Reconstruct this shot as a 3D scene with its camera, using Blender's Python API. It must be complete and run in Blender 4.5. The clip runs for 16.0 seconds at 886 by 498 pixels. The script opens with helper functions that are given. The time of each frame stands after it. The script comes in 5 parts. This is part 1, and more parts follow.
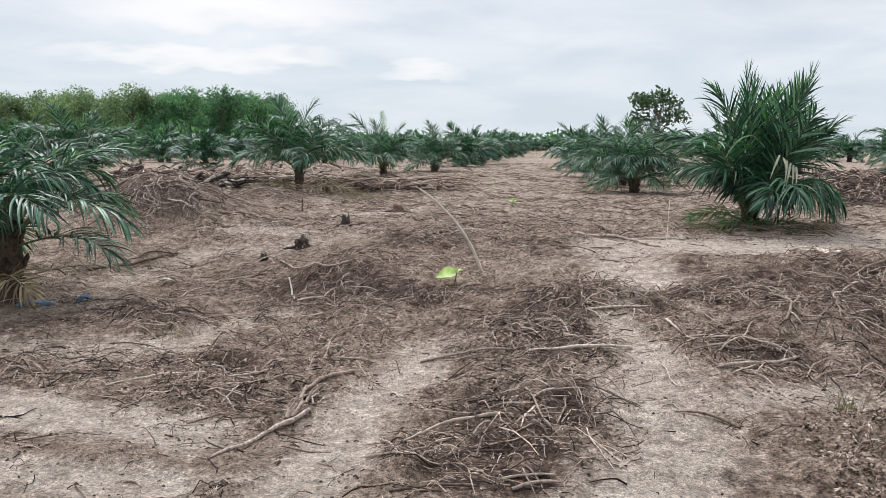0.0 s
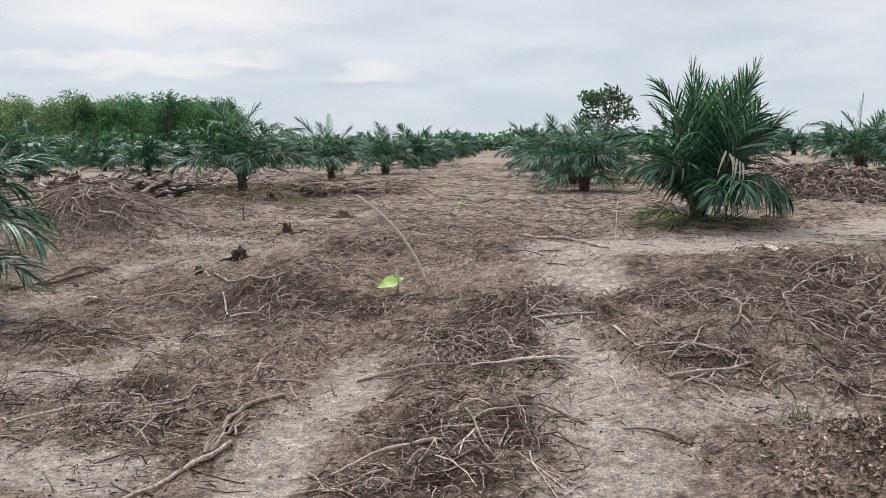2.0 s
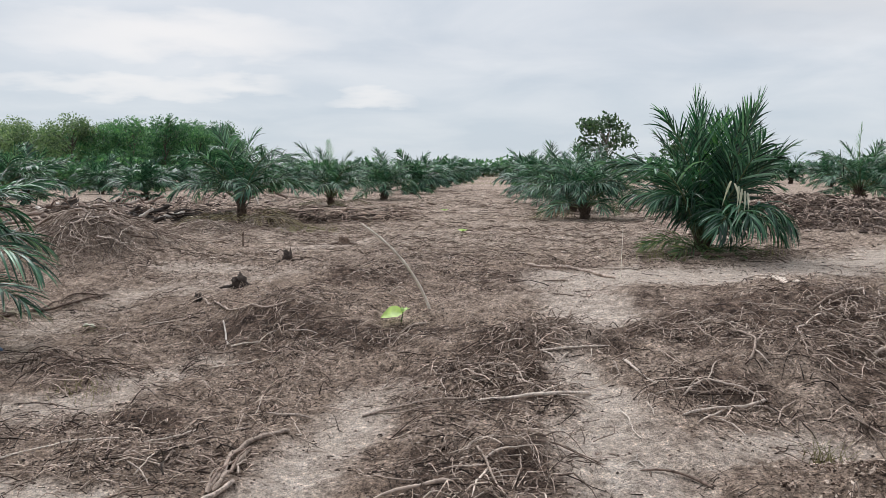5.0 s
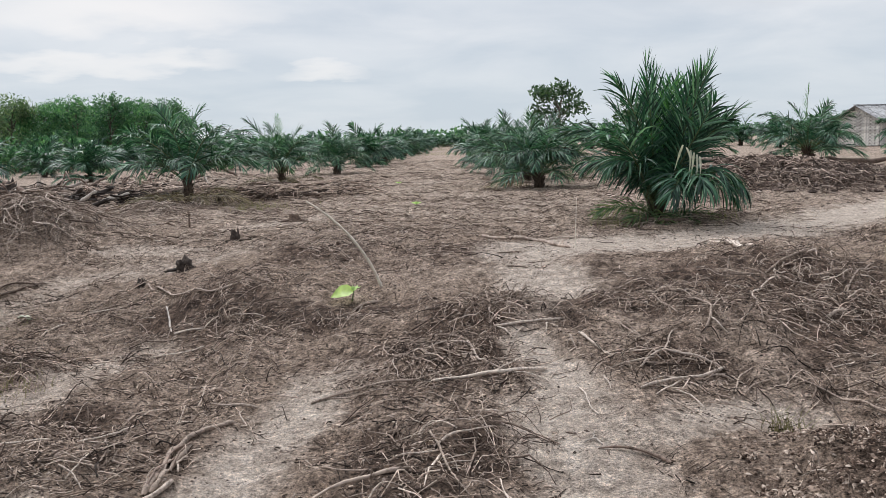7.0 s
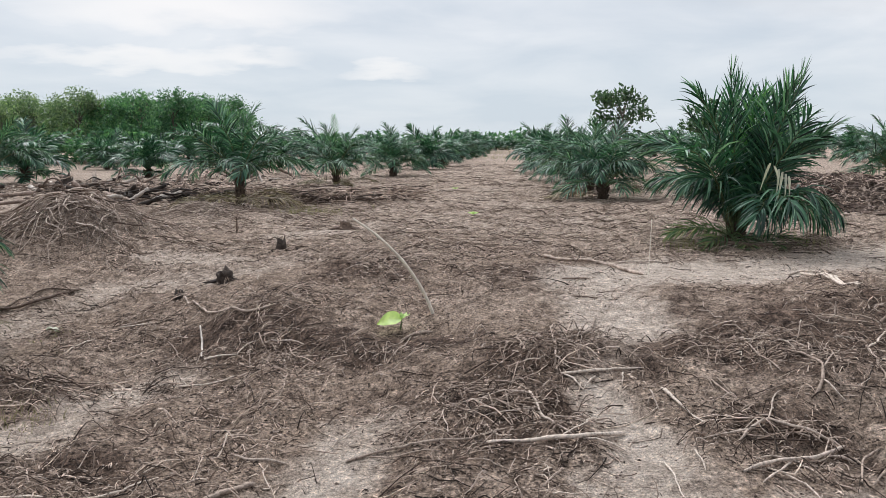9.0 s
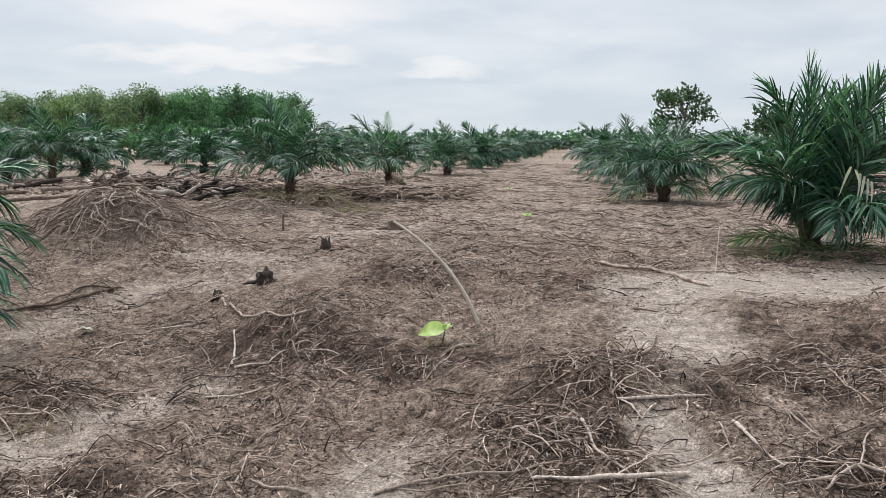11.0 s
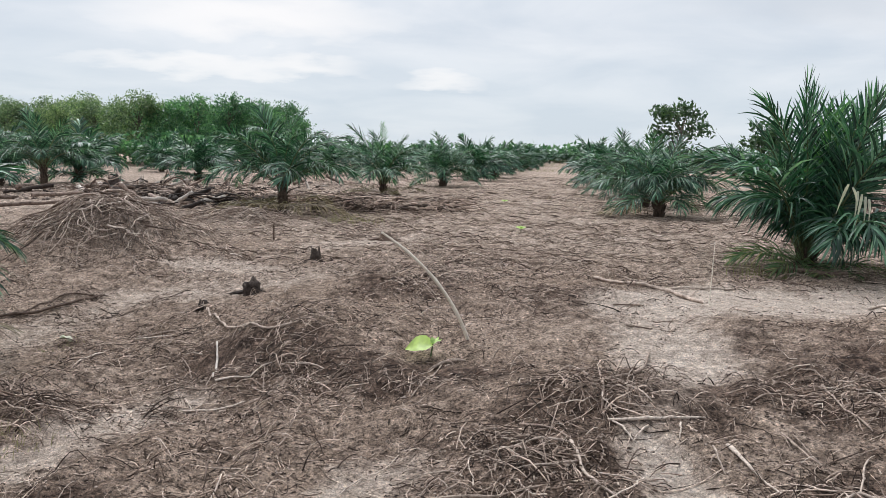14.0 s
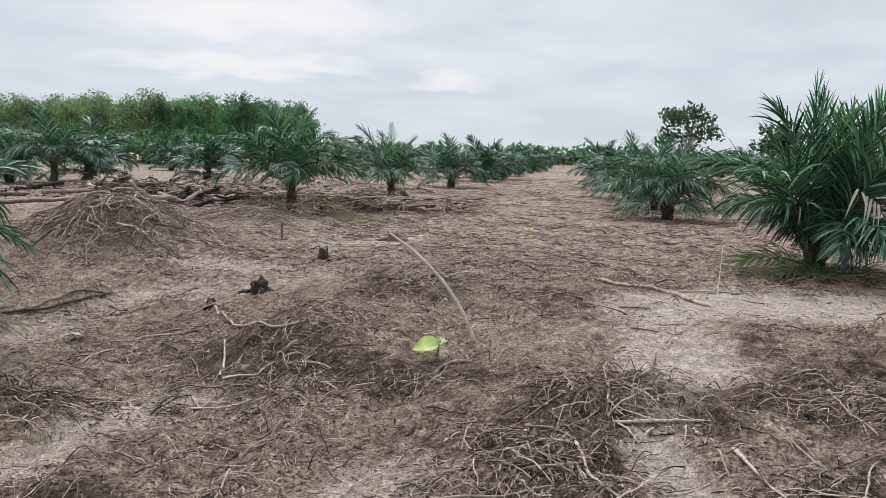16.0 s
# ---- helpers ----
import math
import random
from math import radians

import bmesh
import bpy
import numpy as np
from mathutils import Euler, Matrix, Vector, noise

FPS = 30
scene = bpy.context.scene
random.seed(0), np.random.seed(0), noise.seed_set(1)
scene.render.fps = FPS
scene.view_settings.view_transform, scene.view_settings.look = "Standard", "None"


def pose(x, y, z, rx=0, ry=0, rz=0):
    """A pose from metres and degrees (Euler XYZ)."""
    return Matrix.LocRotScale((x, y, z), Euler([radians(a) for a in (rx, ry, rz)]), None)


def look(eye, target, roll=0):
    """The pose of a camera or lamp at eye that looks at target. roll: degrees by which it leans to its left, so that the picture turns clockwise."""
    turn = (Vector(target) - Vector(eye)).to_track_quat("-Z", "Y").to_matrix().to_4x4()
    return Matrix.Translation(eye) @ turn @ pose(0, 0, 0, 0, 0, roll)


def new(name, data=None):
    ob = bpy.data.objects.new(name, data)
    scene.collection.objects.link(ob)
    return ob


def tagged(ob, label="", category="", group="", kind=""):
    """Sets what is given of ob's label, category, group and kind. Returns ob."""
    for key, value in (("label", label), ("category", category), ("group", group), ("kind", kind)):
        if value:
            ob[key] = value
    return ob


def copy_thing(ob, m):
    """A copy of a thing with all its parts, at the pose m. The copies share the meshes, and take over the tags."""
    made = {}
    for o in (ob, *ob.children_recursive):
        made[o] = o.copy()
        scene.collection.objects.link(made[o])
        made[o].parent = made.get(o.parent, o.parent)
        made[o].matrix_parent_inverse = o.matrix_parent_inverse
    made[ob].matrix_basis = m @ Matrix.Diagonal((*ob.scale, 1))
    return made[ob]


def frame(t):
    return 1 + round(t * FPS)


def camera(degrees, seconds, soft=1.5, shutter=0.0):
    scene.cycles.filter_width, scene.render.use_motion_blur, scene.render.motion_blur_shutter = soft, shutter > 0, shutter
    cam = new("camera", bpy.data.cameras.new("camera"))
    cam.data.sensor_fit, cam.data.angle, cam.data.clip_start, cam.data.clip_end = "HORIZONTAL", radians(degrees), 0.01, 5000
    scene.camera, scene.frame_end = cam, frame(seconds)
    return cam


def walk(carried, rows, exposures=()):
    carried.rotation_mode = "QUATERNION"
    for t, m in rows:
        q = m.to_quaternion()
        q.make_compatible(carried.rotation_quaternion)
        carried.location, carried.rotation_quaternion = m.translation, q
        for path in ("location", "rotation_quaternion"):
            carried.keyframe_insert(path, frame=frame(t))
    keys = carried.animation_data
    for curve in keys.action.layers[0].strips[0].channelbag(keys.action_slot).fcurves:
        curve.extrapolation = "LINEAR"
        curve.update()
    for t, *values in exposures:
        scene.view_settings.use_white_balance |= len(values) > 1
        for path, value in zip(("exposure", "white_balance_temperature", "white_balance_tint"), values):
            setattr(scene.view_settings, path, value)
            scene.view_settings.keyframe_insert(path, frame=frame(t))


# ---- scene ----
PATH = [
    (0, (0.146, 0.405, 1.187), (-0.175, 2.36, 0.921), 0.5),
    (0.5, (0.262, 0.531, 1.221), (-0.085, 2.48, 0.936), -0.7),
    (1, (0.335, 0.564, 1.222), (0.064, 2.533, 0.997), -0.9),
    (1.5, (0.318, 0.635, 1.215), (0.118, 2.607, 0.948), -0.7),
    (2, (0.24, 0.753, 1.206), (0.027, 2.725, 0.942), -0.7),
    (2.5, (0.168, 0.863, 1.237), (0.046, 2.843, 0.981), 0.2),
    (3, (0.165, 0.9, 1.257), (-0.079, 2.871, 1.025), 0.5),
    (3.2, (0.169, 0.895, 1.25), (-0.049, 2.87, 1.022), 1.1),
    (5.3, (0.132, 0.863, 1.232), (-0.072, 2.843, 1.032), -0.3),
    (5.5, (0.124, 0.892, 1.25), (-0.067, 2.87, 1.031), 0.1),
    (6, (0.129, 0.893, 1.247), (-0.046, 2.87, 1.001), -0.1),
    (6.5, (0.139, 0.902, 1.237), (0.065, 2.884, 0.975), 0.1),
    (7, (0.198, 1.078, 1.237), (0.098, 3.056, 0.963), -1.9),
    (7.5, (0.33, 1.379, 1.278), (0.064, 3.339, 0.984), -0.4),
    (8, (0.344, 1.477, 1.296), (-0.098, 3.405, 0.996), 0.1),
    (8.5, (0.237, 1.674, 1.297), (-0.142, 3.621, 1.04), 0.4),
    (9, (0.108, 1.826, 1.331), (-0.127, 3.794, 1.063), -0.3),
    (9.5, (0.067, 1.885, 1.333), (-0.245, 3.845, 1.086), 0.2),
    (9.7, (0.044, 1.937, 1.334), (-0.331, 3.887, 1.098), -0.2),
    (11.8, (0.136, 2.409, 1.314), (-0.229, 4.352, 1.014), 0.4),
    (12, (0.133, 2.418, 1.313), (-0.223, 4.362, 1.007), 0.2),
    (12.5, (0.126, 2.434, 1.312), (-0.173, 4.383, 0.979), 0.6),
    (13, (0.125, 2.436, 1.312), (-0.196, 4.385, 1.001), 0.2),
    (13.5, (0.124, 2.439, 1.311), (-0.199, 4.39, 1.015), 0.7),
    (14, (0.123, 2.442, 1.311), (-0.238, 4.394, 1.069), 1.2),
    (14.5, (0.125, 2.438, 1.311), (-0.253, 4.386, 1.061), 0.9),
    (15, (0.126, 2.436, 1.312), (-0.235, 4.387, 1.062), 0.8),
    (15.5, (0.128, 2.431, 1.312), (-0.227, 4.384, 1.072), 1.3),
    (16, (0.129, 2.427, 1.312), (-0.251, 4.375, 1.072), 1.7),
]
cam = camera(58.4, 16.0, soft=0.6)
EXPOSURES = ((0.0, 0.12), (0.6, 0.08), (1.2, 0.0), (5.5, -0.07), (6.5, -0.09), (8.0, 0.06), (9.6, 0.02), (11.8, 0.06), (12.5, 0.22), (13.6, 0.22), (14.2, 0.02), (16.0, 0.0))
walk(cam, [(t, look(eye, target, roll)) for t, eye, target, roll in PATH], EXPOSURES)

# ---------- world and light: flat overcast daylight ----------
world = bpy.data.worlds.new("overcast_sky")
scene.world = world
world.use_nodes = True
wt = world.node_tree
wn, wl = wt.nodes, wt.links
bg = wn["Background"]
bg.inputs["Strength"].default_value = 0.103
sky = wn.new("ShaderNodeTexSky")
sky.sky_type, sky.sun_disc = "NISHITA", False
sky.sun_elevation, sky.sun_rotation = radians(52), radians(-35)
tc = wn.new("ShaderNodeTexCoord")
sep = wn.new("ShaderNodeSeparateXYZ")
wl.new(tc.outputs["Generated"], sep.inputs[0])


def wmath(op, a, b=None, c=None, clamp=False):
    n = wn.new("ShaderNodeMath")
    n.operation, n.use_clamp = op, clamp
    for i, v in enumerate((a, b, c)):
        if v is None:
            continue
        if isinstance(v, (int, float)):
            n.inputs[i].default_value = v
        else:
            wl.new(v, n.inputs[i])
    return n.outputs[0]


def wmix(f, a, b):
    n = wn.new("ShaderNodeMix")
    n.data_type = "RGBA"
    for sock, v in ((n.inputs[0], f), (n.inputs[6], a), (n.inputs[7], b)):
        if isinstance(v, tuple):
            sock.default_value = (*v, 1)
        elif isinstance(v, (int, float)):
            sock.default_value = v
        else:
            wl.new(v, sock)
    return n.outputs[2]


up = wmath("MAXIMUM", sep.outputs[2], 0.0)
den = wmath("ADD", up, 0.16)
comb = wn.new("ShaderNodeCombineXYZ")
wl.new(wmath("DIVIDE", sep.outputs[0], den), comb.inputs[0])
wl.new(wmath("DIVIDE", sep.outputs[1], den), comb.inputs[1])
cloud = wn.new("ShaderNodeTexNoise")
cloud.inputs["Scale"].default_value = 1.1
cloud.inputs["Detail"].default_value = 7
cloud.inputs["Roughness"].default_value = 0.52
cloud.inputs["Distortion"].default_value = 0.35
wl.new(comb.outputs[0], cloud.inputs["Vector"])
wisp = wn.new("ShaderNodeTexNoise")
wisp.inputs["Scale"].default_value = 3.4
wisp.inputs["Detail"].default_value = 5
wl.new(comb.outputs[0], wisp.inputs["Vector"])
base_f = wmath("SUBTRACT", cloud.outputs[0], 0.36)
base_f = wmath("MULTIPLY", base_f, 3.4, clamp=True)
# grey-blue underside to white cloud
cloud_col = wmix(base_f, (6.05, 6.65, 7.45), (7.9, 8.15, 8.6))
# a few brighter wisps low over the trees
azim = wmath("ARCTAN2", sep.outputs[0], sep.outputs[1])
wob = wmath("MULTIPLY", wmath("SUBTRACT", wisp.outputs[0], 0.5), 0.06)
elev = wmath("ADD", sep.outputs[2], wob)


def streak(a0, e0, wa, we):
    u = wmath("DIVIDE", wmath("SUBTRACT", azim, a0), wa)
    v = wmath("DIVIDE", wmath("SUBTRACT", elev, e0), we)
    r = wmath("ADD", wmath("MULTIPLY", u, u), wmath("MULTIPLY", v, v))
    return wmath("SUBTRACT", 1.0, r, clamp=True)


bright = streak(-0.46, 0.098, 0.19, 0.016)
for a0, e0, wa, we in ((-0.19, 0.083, 0.06, 0.014), (-0.36, 0.10, 0.08, 0.018), (-0.42, 0.155, 0.2, 0.03), (0.5, 0.2, 0.35, 0.04)):
    bright = wmath("MAXIMUM", bright, streak(a0, e0, wa, we))
cloud_col = wmix(wmath("MULTIPLY", bright, 0.9), cloud_col, (9.4, 9.2, 9.2))
grey = streak(0.36, 0.185, 0.3, 0.05)
cloud_col = wmix(wmath("MULTIPLY", grey, 0.5), cloud_col, (5.9, 6.2, 6.7))
low = wmath("SUBTRACT", 1.0, wmath("DIVIDE", up, 0.14), clamp=True)
cloud_col = wmix(wmath("MULTIPLY", low, 0.55), cloud_col, (5.75, 6.75, 7.6))
wl.new(wmix(0.93, sky.outputs[0], cloud_col), bg.inputs["Color"])

sun_data = bpy.data.lights.new("sun", "SUN")
sun_data.energy, sun_data.angle, sun_data.color = 3.9, radians(40), (0.975, 0.985, 1.0)
sun = new("sun", sun_data)
sun.matrix_world = look((0, 0, 40), (16, -23, 0))

# ---------- materials ----------


def material(name):
    m = bpy.data.materials.new(name)
    m.use_nodes = True
    return m, m.node_tree.nodes, m.node_tree.links, m.node_tree.nodes["Principled BSDF"]


def tex(n, l, kind, scale, detail=4, coord=None, rough=0.55):
    t = n.new("ShaderNodeTex" + kind)
    t.inputs["Scale"].default_value = scale
    if kind == "Noise":
        t.inputs["Detail"].default_value, t.inputs["Roughness"].default_value = detail, rough
    if coord is not None:
        l.new(coord, t.inputs["Vector"])
    return t


def ramp(n, l, fac, stops):
    r = n.new("ShaderNodeValToRGB")
    while len(r.color_ramp.elements) < len(stops):
        r.color_ramp.elements.new(0.5)
    for e, (p, c) in zip(r.color_ramp.elements, stops):
        e.position, e.color = p, (*c, 1)
    l.new(fac, r.inputs[0])
    return r.outputs[0]


def mixc(n, l, f, a, b, mode="MIX"):
    x = n.new("ShaderNodeMix")
    x.data_type, x.blend_type = "RGBA", mode
    for sock, v in ((x.inputs[0], f), (x.inputs[6], a), (x.inputs[7], b)):
        if isinstance(v, tuple):
            sock.default_value = (*v, 1)
        elif isinstance(v, (int, float)):
            sock.default_value = v
        else:
            l.new(v, sock)
    return x.outputs[2]


def bump(n, l, bsdf, height, strength, dist):
    b = n.new("ShaderNodeBump")
    b.inputs["Strength"].default_value, b.inputs["Distance"].default_value = strength, dist
    l.new(height, b.inputs["Height"])
    l.new(b.outputs[0], bsdf.inputs["Normal"])


def make_ground_material():
    m, n, l, b = material("soil_and_sand")
    co = n.new("ShaderNodeTexCoord").outputs["Object"]
    at = n.new("ShaderNodeAttribute")
    at.attribute_name = "sand"
    at2 = n.new("ShaderNodeAttribute")
    at2.attribute_name = "straw"
    big = tex(n, l, "Noise", 0.9, 5, co)
    mid = tex(n, l, "Noise", 9.0, 6, co, 0.65)
    fine = tex(n, l, "Noise", 60.0, 6, co, 0.75)
    grit = tex(n, l, "Voronoi", 130.0, coord=co)
    soil = ramp(n, l, mid.outputs[0], [(0.34, (0.1, 0.07, 0.055)), (0.48, (0.25, 0.19, 0.153)), (0.64, (0.43, 0.342, 0.285))])
    soil = mixc(n, l, ramp(n, l, big.outputs[0], [(0.4, (0, 0, 0)), (0.68, (0.8, 0.8, 0.8))]), soil, (0.31, 0.24, 0.192))
    sand = ramp(n, l, mid.outputs[0], [(0.3, (0.37, 0.305, 0.26)), (0.5, (0.53, 0.448, 0.386)), (0.68, (0.67, 0.585, 0.52))])
    straw = ramp(n, l, mid.outputs[0], [(0.34, (0.13, 0.098, 0.08)), (0.47, (0.33, 0.265, 0.22)), (0.62, (0.52, 0.43, 0.37))])
    at3 = n.new("ShaderNodeAttribute")
    at3.attribute_name = "dug"
    dug = ramp(n, l, mid.outputs[0], [(0.34, (0.03, 0.019, 0.015)), (0.48, (0.1, 0.069, 0.054)), (0.64, (0.22, 0.162, 0.13))])
    col = mixc(n, l, at2.outputs["Fac"], soil, straw)
    col = mixc(n, l, at3.outputs["Fac"], col, dug)
    frayed = n.new("ShaderNodeMath")
    frayed.operation, frayed.inputs[1].default_value = "MULTIPLY_ADD", 1.0
    l.new(mid.outputs[0], frayed.inputs[0])
    offset = n.new("ShaderNodeMath")
    offset.operation, offset.inputs[1].default_value, offset.inputs[2].default_value = "MULTIPLY_ADD", 1.6, -0.86
    l.new(at.outputs["Fac"], offset.inputs[0])
    l.new(offset.outputs[0], frayed.inputs[2])
    frayed.use_clamp = True
    col = mixc(n, l, frayed.outputs[0], col, sand)
    speck = ramp(n, l, fine.outputs[0], [(0.37, (0.16, 0.15, 0.14)), (0.46, (0.9, 0.9, 0.9)), (0.56, (1.35, 1.33, 1.3)), (0.66, (2.3, 2.25, 2.15))])
    calm = n.new("ShaderNodeMath")
    calm.operation, calm.inputs[0].default_value, calm.inputs[2].default_value = "MULTIPLY_ADD", -0.45, 1.0
    l.new(at.outputs["Fac"], calm.inputs[1])
    col = mixc(n, l, calm.outputs[0], col, speck, "MULTIPLY")
    lumps = tex(n, l, "Noise", 24.0, 5, co, 0.7)
    tint = ramp(n, l, lumps.outputs[0], [(0.34, (0.42, 0.39, 0.37)), (0.48, (0.95, 0.93, 0.92)), (0.66, (1.45, 1.42, 1.38))])
    col = mixc(n, l, calm.outputs[0], col, tint, "MULTIPLY")
    l.new(col, b.inputs["Base Color"])
    b.inputs["Roughness"].default_value = 0.95
    b.inputs["Specular IOR Level"].default_value = 0.15
    hsum = n.new("ShaderNodeMath")
    hsum.operation = "MULTIPLY_ADD"
    l.new(grit.outputs["Distance"], hsum.inputs[0])
    hsum.inputs[1].default_value = 0.35
    l.new(fine.outputs[0], hsum.inputs[2])
    bump(n, l, b, hsum.outputs[0], 1.0, 0.035)
    return m


def make_wood(name, stops, scale=22, island=True, rough=0.85, wear=0.85):
    """Bark or dry wood; each piece has its own tone."""
    m, n, l, b = material(name)
    co = n.new("ShaderNodeTexCoord").outputs["Object"]
    if island:
        r = n.new("ShaderNodeNewGeometry").outputs["Random Per Island"]
    else:
        r = n.new("ShaderNodeObjectInfo").outputs["Random"]
    tone = ramp(n, l, r, stops)
    g = tex(n, l, "Noise", scale, 6, co, 0.65)
    f = tex(n, l, "Noise", scale * 7, 3, co)
    v = ramp(n, l, g.outputs[0], [(0.36, (0.32, 0.29, 0.27)), (0.5, (1, 1, 1)), (0.68, (1.5, 1.47, 1.43))])
    col = mixc(n, l, wear, tone, v, "MULTIPLY")
    l.new(col, b.inputs["Base Color"])
    b.inputs["Roughness"].default_value = rough
    b.inputs["Specular IOR Level"].default_value = 0.25
    bump(n, l, b, f.outputs[0], 0.6, 0.006)
    return m


def make_leaf(name, stops, translucent=0.22, rough=0.42, island=True):
    m, n, l, b = material(name)
    co = n.new("ShaderNodeTexCoord").outputs["Object"]
    geo = n.new("ShaderNodeNewGeometry").outputs["Random Per Island"]
    obj = n.new("ShaderNodeObjectInfo").outputs["Random"]
    tone = ramp(n, l, geo if island else obj, stops)
    shift = ramp(n, l, obj, [(0.0, (0.78, 0.8, 0.8)), (0.5, (1, 1, 1)), (1.0, (1.22, 1.16, 1.05))])
    col = mixc(n, l, 0.9, tone, shift, "MULTIPLY")
    g = tex(n, l, "Noise", 12, 4, co)
    v = ramp(n, l, g.outputs[0], [(0.3, (0.7, 0.72, 0.7)), (0.7, (1.25, 1.2, 1.15))])
    col = mixc(n, l, 0.8, col, v, "MULTIPLY")
    l.new(col, b.inputs["Base Color"])
    b.inputs["Roughness"].default_value = rough
    b.inputs["Specular IOR Level"].default_value = 0.5
    tr = n.new("ShaderNodeBsdfTranslucent")
    l.new(mixc(n, l, 1.0, col, (1.2, 1.5, 0.7), "MULTIPLY"), tr.inputs[0])
    mx = n.new("ShaderNodeMixShader")
    mx.inputs[0].default_value = translucent
    l.new(b.outputs[0], mx.inputs[1])
    l.new(tr.outputs[0], mx.inputs[2])
    l.new(mx.outputs[0], n["Material Output"].inputs[0])
    return m


M_GROUND = make_ground_material()
# brown to pale roots; low tones deepened to imitate shadow under the litter
M_ROOT = make_wood("dry_roots", [(0.0, (0.018, 0.012, 0.009)), (0.36, (0.085, 0.058, 0.045)), (0.62, (0.34, 0.255, 0.205)), (1.0, (0.78, 0.635, 0.54))], 40)
M_PALEROOT = make_wood("weathered_roots", [(0.0, (0.075, 0.052, 0.041)), (0.45, (0.24, 0.18, 0.145)), (0.75, (0.43, 0.345, 0.29)), (1.0, (0.72, 0.61, 0.53))], 40)
M_STRAW = make_wood("straw", [(0.0, (0.1, 0.073, 0.058)), (0.5, (0.37, 0.288, 0.234)), (1.0, (0.68, 0.56, 0.47))], 60)
M_CRUMB = make_wood("soil_crumbs", [(0.0, (0.0474, 0.0335, 0.0279)), (0.5, (0.148, 0.105, 0.0867)), (0.75, (0.24, 0.185, 0.155)), (1.0, (0.45, 0.37, 0.32))], 60)
M_CLOD = make_wood("reddish_clods", [(0.0, (0.03, 0.018, 0.013)), (0.4, (0.15, 0.102, 0.078)), (0.75, (0.33, 0.245, 0.195)), (1.0, (0.62, 0.51, 0.43))], 50)
M_BRANCH = make_wood("dry_branch_bark", [(0.0, (0.33, 0.26, 0.215)), (0.5, (0.52, 0.43, 0.37)), (1.0, (0.7, 0.6, 0.52))], 55, island=False, wear=0.75)
M_DARKBRANCH = make_wood("dark_branch_bark", [(0.0, (0.105, 0.0739, 0.0578)), (1.0, (0.19, 0.138, 0.111))], 30, island=False)
M_CHAR = make_wood("charred_wood", [(0.0, (0.022, 0.018, 0.016)), (1.0, (0.06, 0.045, 0.038))], 30, island=False, rough=0.9)
M_LOG = make_wood("log_bark", [(0.0, (0.116, 0.0818, 0.0655)), (0.6, (0.253, 0.187, 0.154)), (1.0, (0.442, 0.355, 0.299))], 14, island=False)
M_PALEWOOD = make_wood("bleached_wood", [(0.0, (0.38, 0.33, 0.29)), (1.0, (0.58, 0.52, 0.47))], 20, island=False, wear=0.6)
M_TRUNK = make_wood("palm_trunk_fibre", [(0.0, (0.05, 0.036, 0.028)), (1.0, (0.11, 0.078, 0.058))], 25)
M_BARK = make_wood("tree_bark", [(0.0, (0.1, 0.085, 0.07)), (1.0, (0.2, 0.17, 0.145))], 8, island=False)
M_CANE = make_wood("dry_cane", [(0.0, (0.82, 0.76, 0.66)), (1.0, (0.84, 0.78, 0.68))], 18, island=False, wear=0.2)
# leaflet greens; darkest and palest tones imitate the shaded crown interior and leaf sheen
GREENS = [(0.0, (0.006, 0.024, 0.016)), (0.4, (0.02, 0.08, 0.05)), (0.75, (0.065, 0.185, 0.115)), (1.0, (0.25, 0.42, 0.31))]
M_PALM = make_leaf("palm_leaflets", GREENS, 0.2, 0.38)
M_PALMYOUNG = make_leaf("young_palm_leaflets", [(0.0, (0.055, 0.16, 0.065)), (0.6, (0.1, 0.26, 0.1)), (1.0, (0.17, 0.34, 0.14))], 0.3, 0.38)
M_PALMOLD = make_leaf("yellowing_palm_leaflets", [(0.0, (0.05, 0.11, 0.05)), (0.5, (0.11, 0.19, 0.085)), (0.85, (0.22, 0.26, 0.11)), (1.0, (0.34, 0.32, 0.17))], 0.25, 0.5)
M_PALEFROND = make_leaf("bleached_leaflets", [(0.0, (0.42, 0.43, 0.36)), (1.0, (0.62, 0.62, 0.55))], 0.2, 0.5)
M_DEADFROND = make_leaf("dead_leaflets", [(0.0, (0.07, 0.05, 0.032)), (0.5, (0.2, 0.155, 0.1)), (1.0, (0.42, 0.36, 0.25))], 0.15, 0.7)
M_RACHIS = make_wood("palm_rachis", [(0.0, (0.07, 0.1, 0.045)), (1.0, (0.15, 0.17, 0.08))], 20, island=False, rough=0.55)
# olive leaves of the far wood, with distance haze mixed into the colour
M_WOODS = make_leaf("woodland_leaves", [(0.0, (0.075, 0.12, 0.08)), (0.5, (0.155, 0.225, 0.14)), (1.0, (0.3, 0.36, 0.24))], 0.4, 0.5)
M_DEEPWOODS = make_leaf("deep_green_leaves", [(0.0, (0.03, 0.092, 0.062)), (0.5, (0.075, 0.18, 0.112)), (1.0, (0.17, 0.3, 0.18))], 0.4, 0.5)
M_TREE = make_leaf("broad_leaves", [(0.0, (0.025, 0.06, 0.032)), (0.6, (0.055, 0.115, 0.055)), (1.0, (0.11, 0.18, 0.085))], 0.2, 0.4)
M_SEEDLING = make_leaf("seedling_leaf", [(0.0, (0.36, 0.56, 0.16)), (1.0, (0.5, 0.66, 0.24))], 0.35, 0.4)
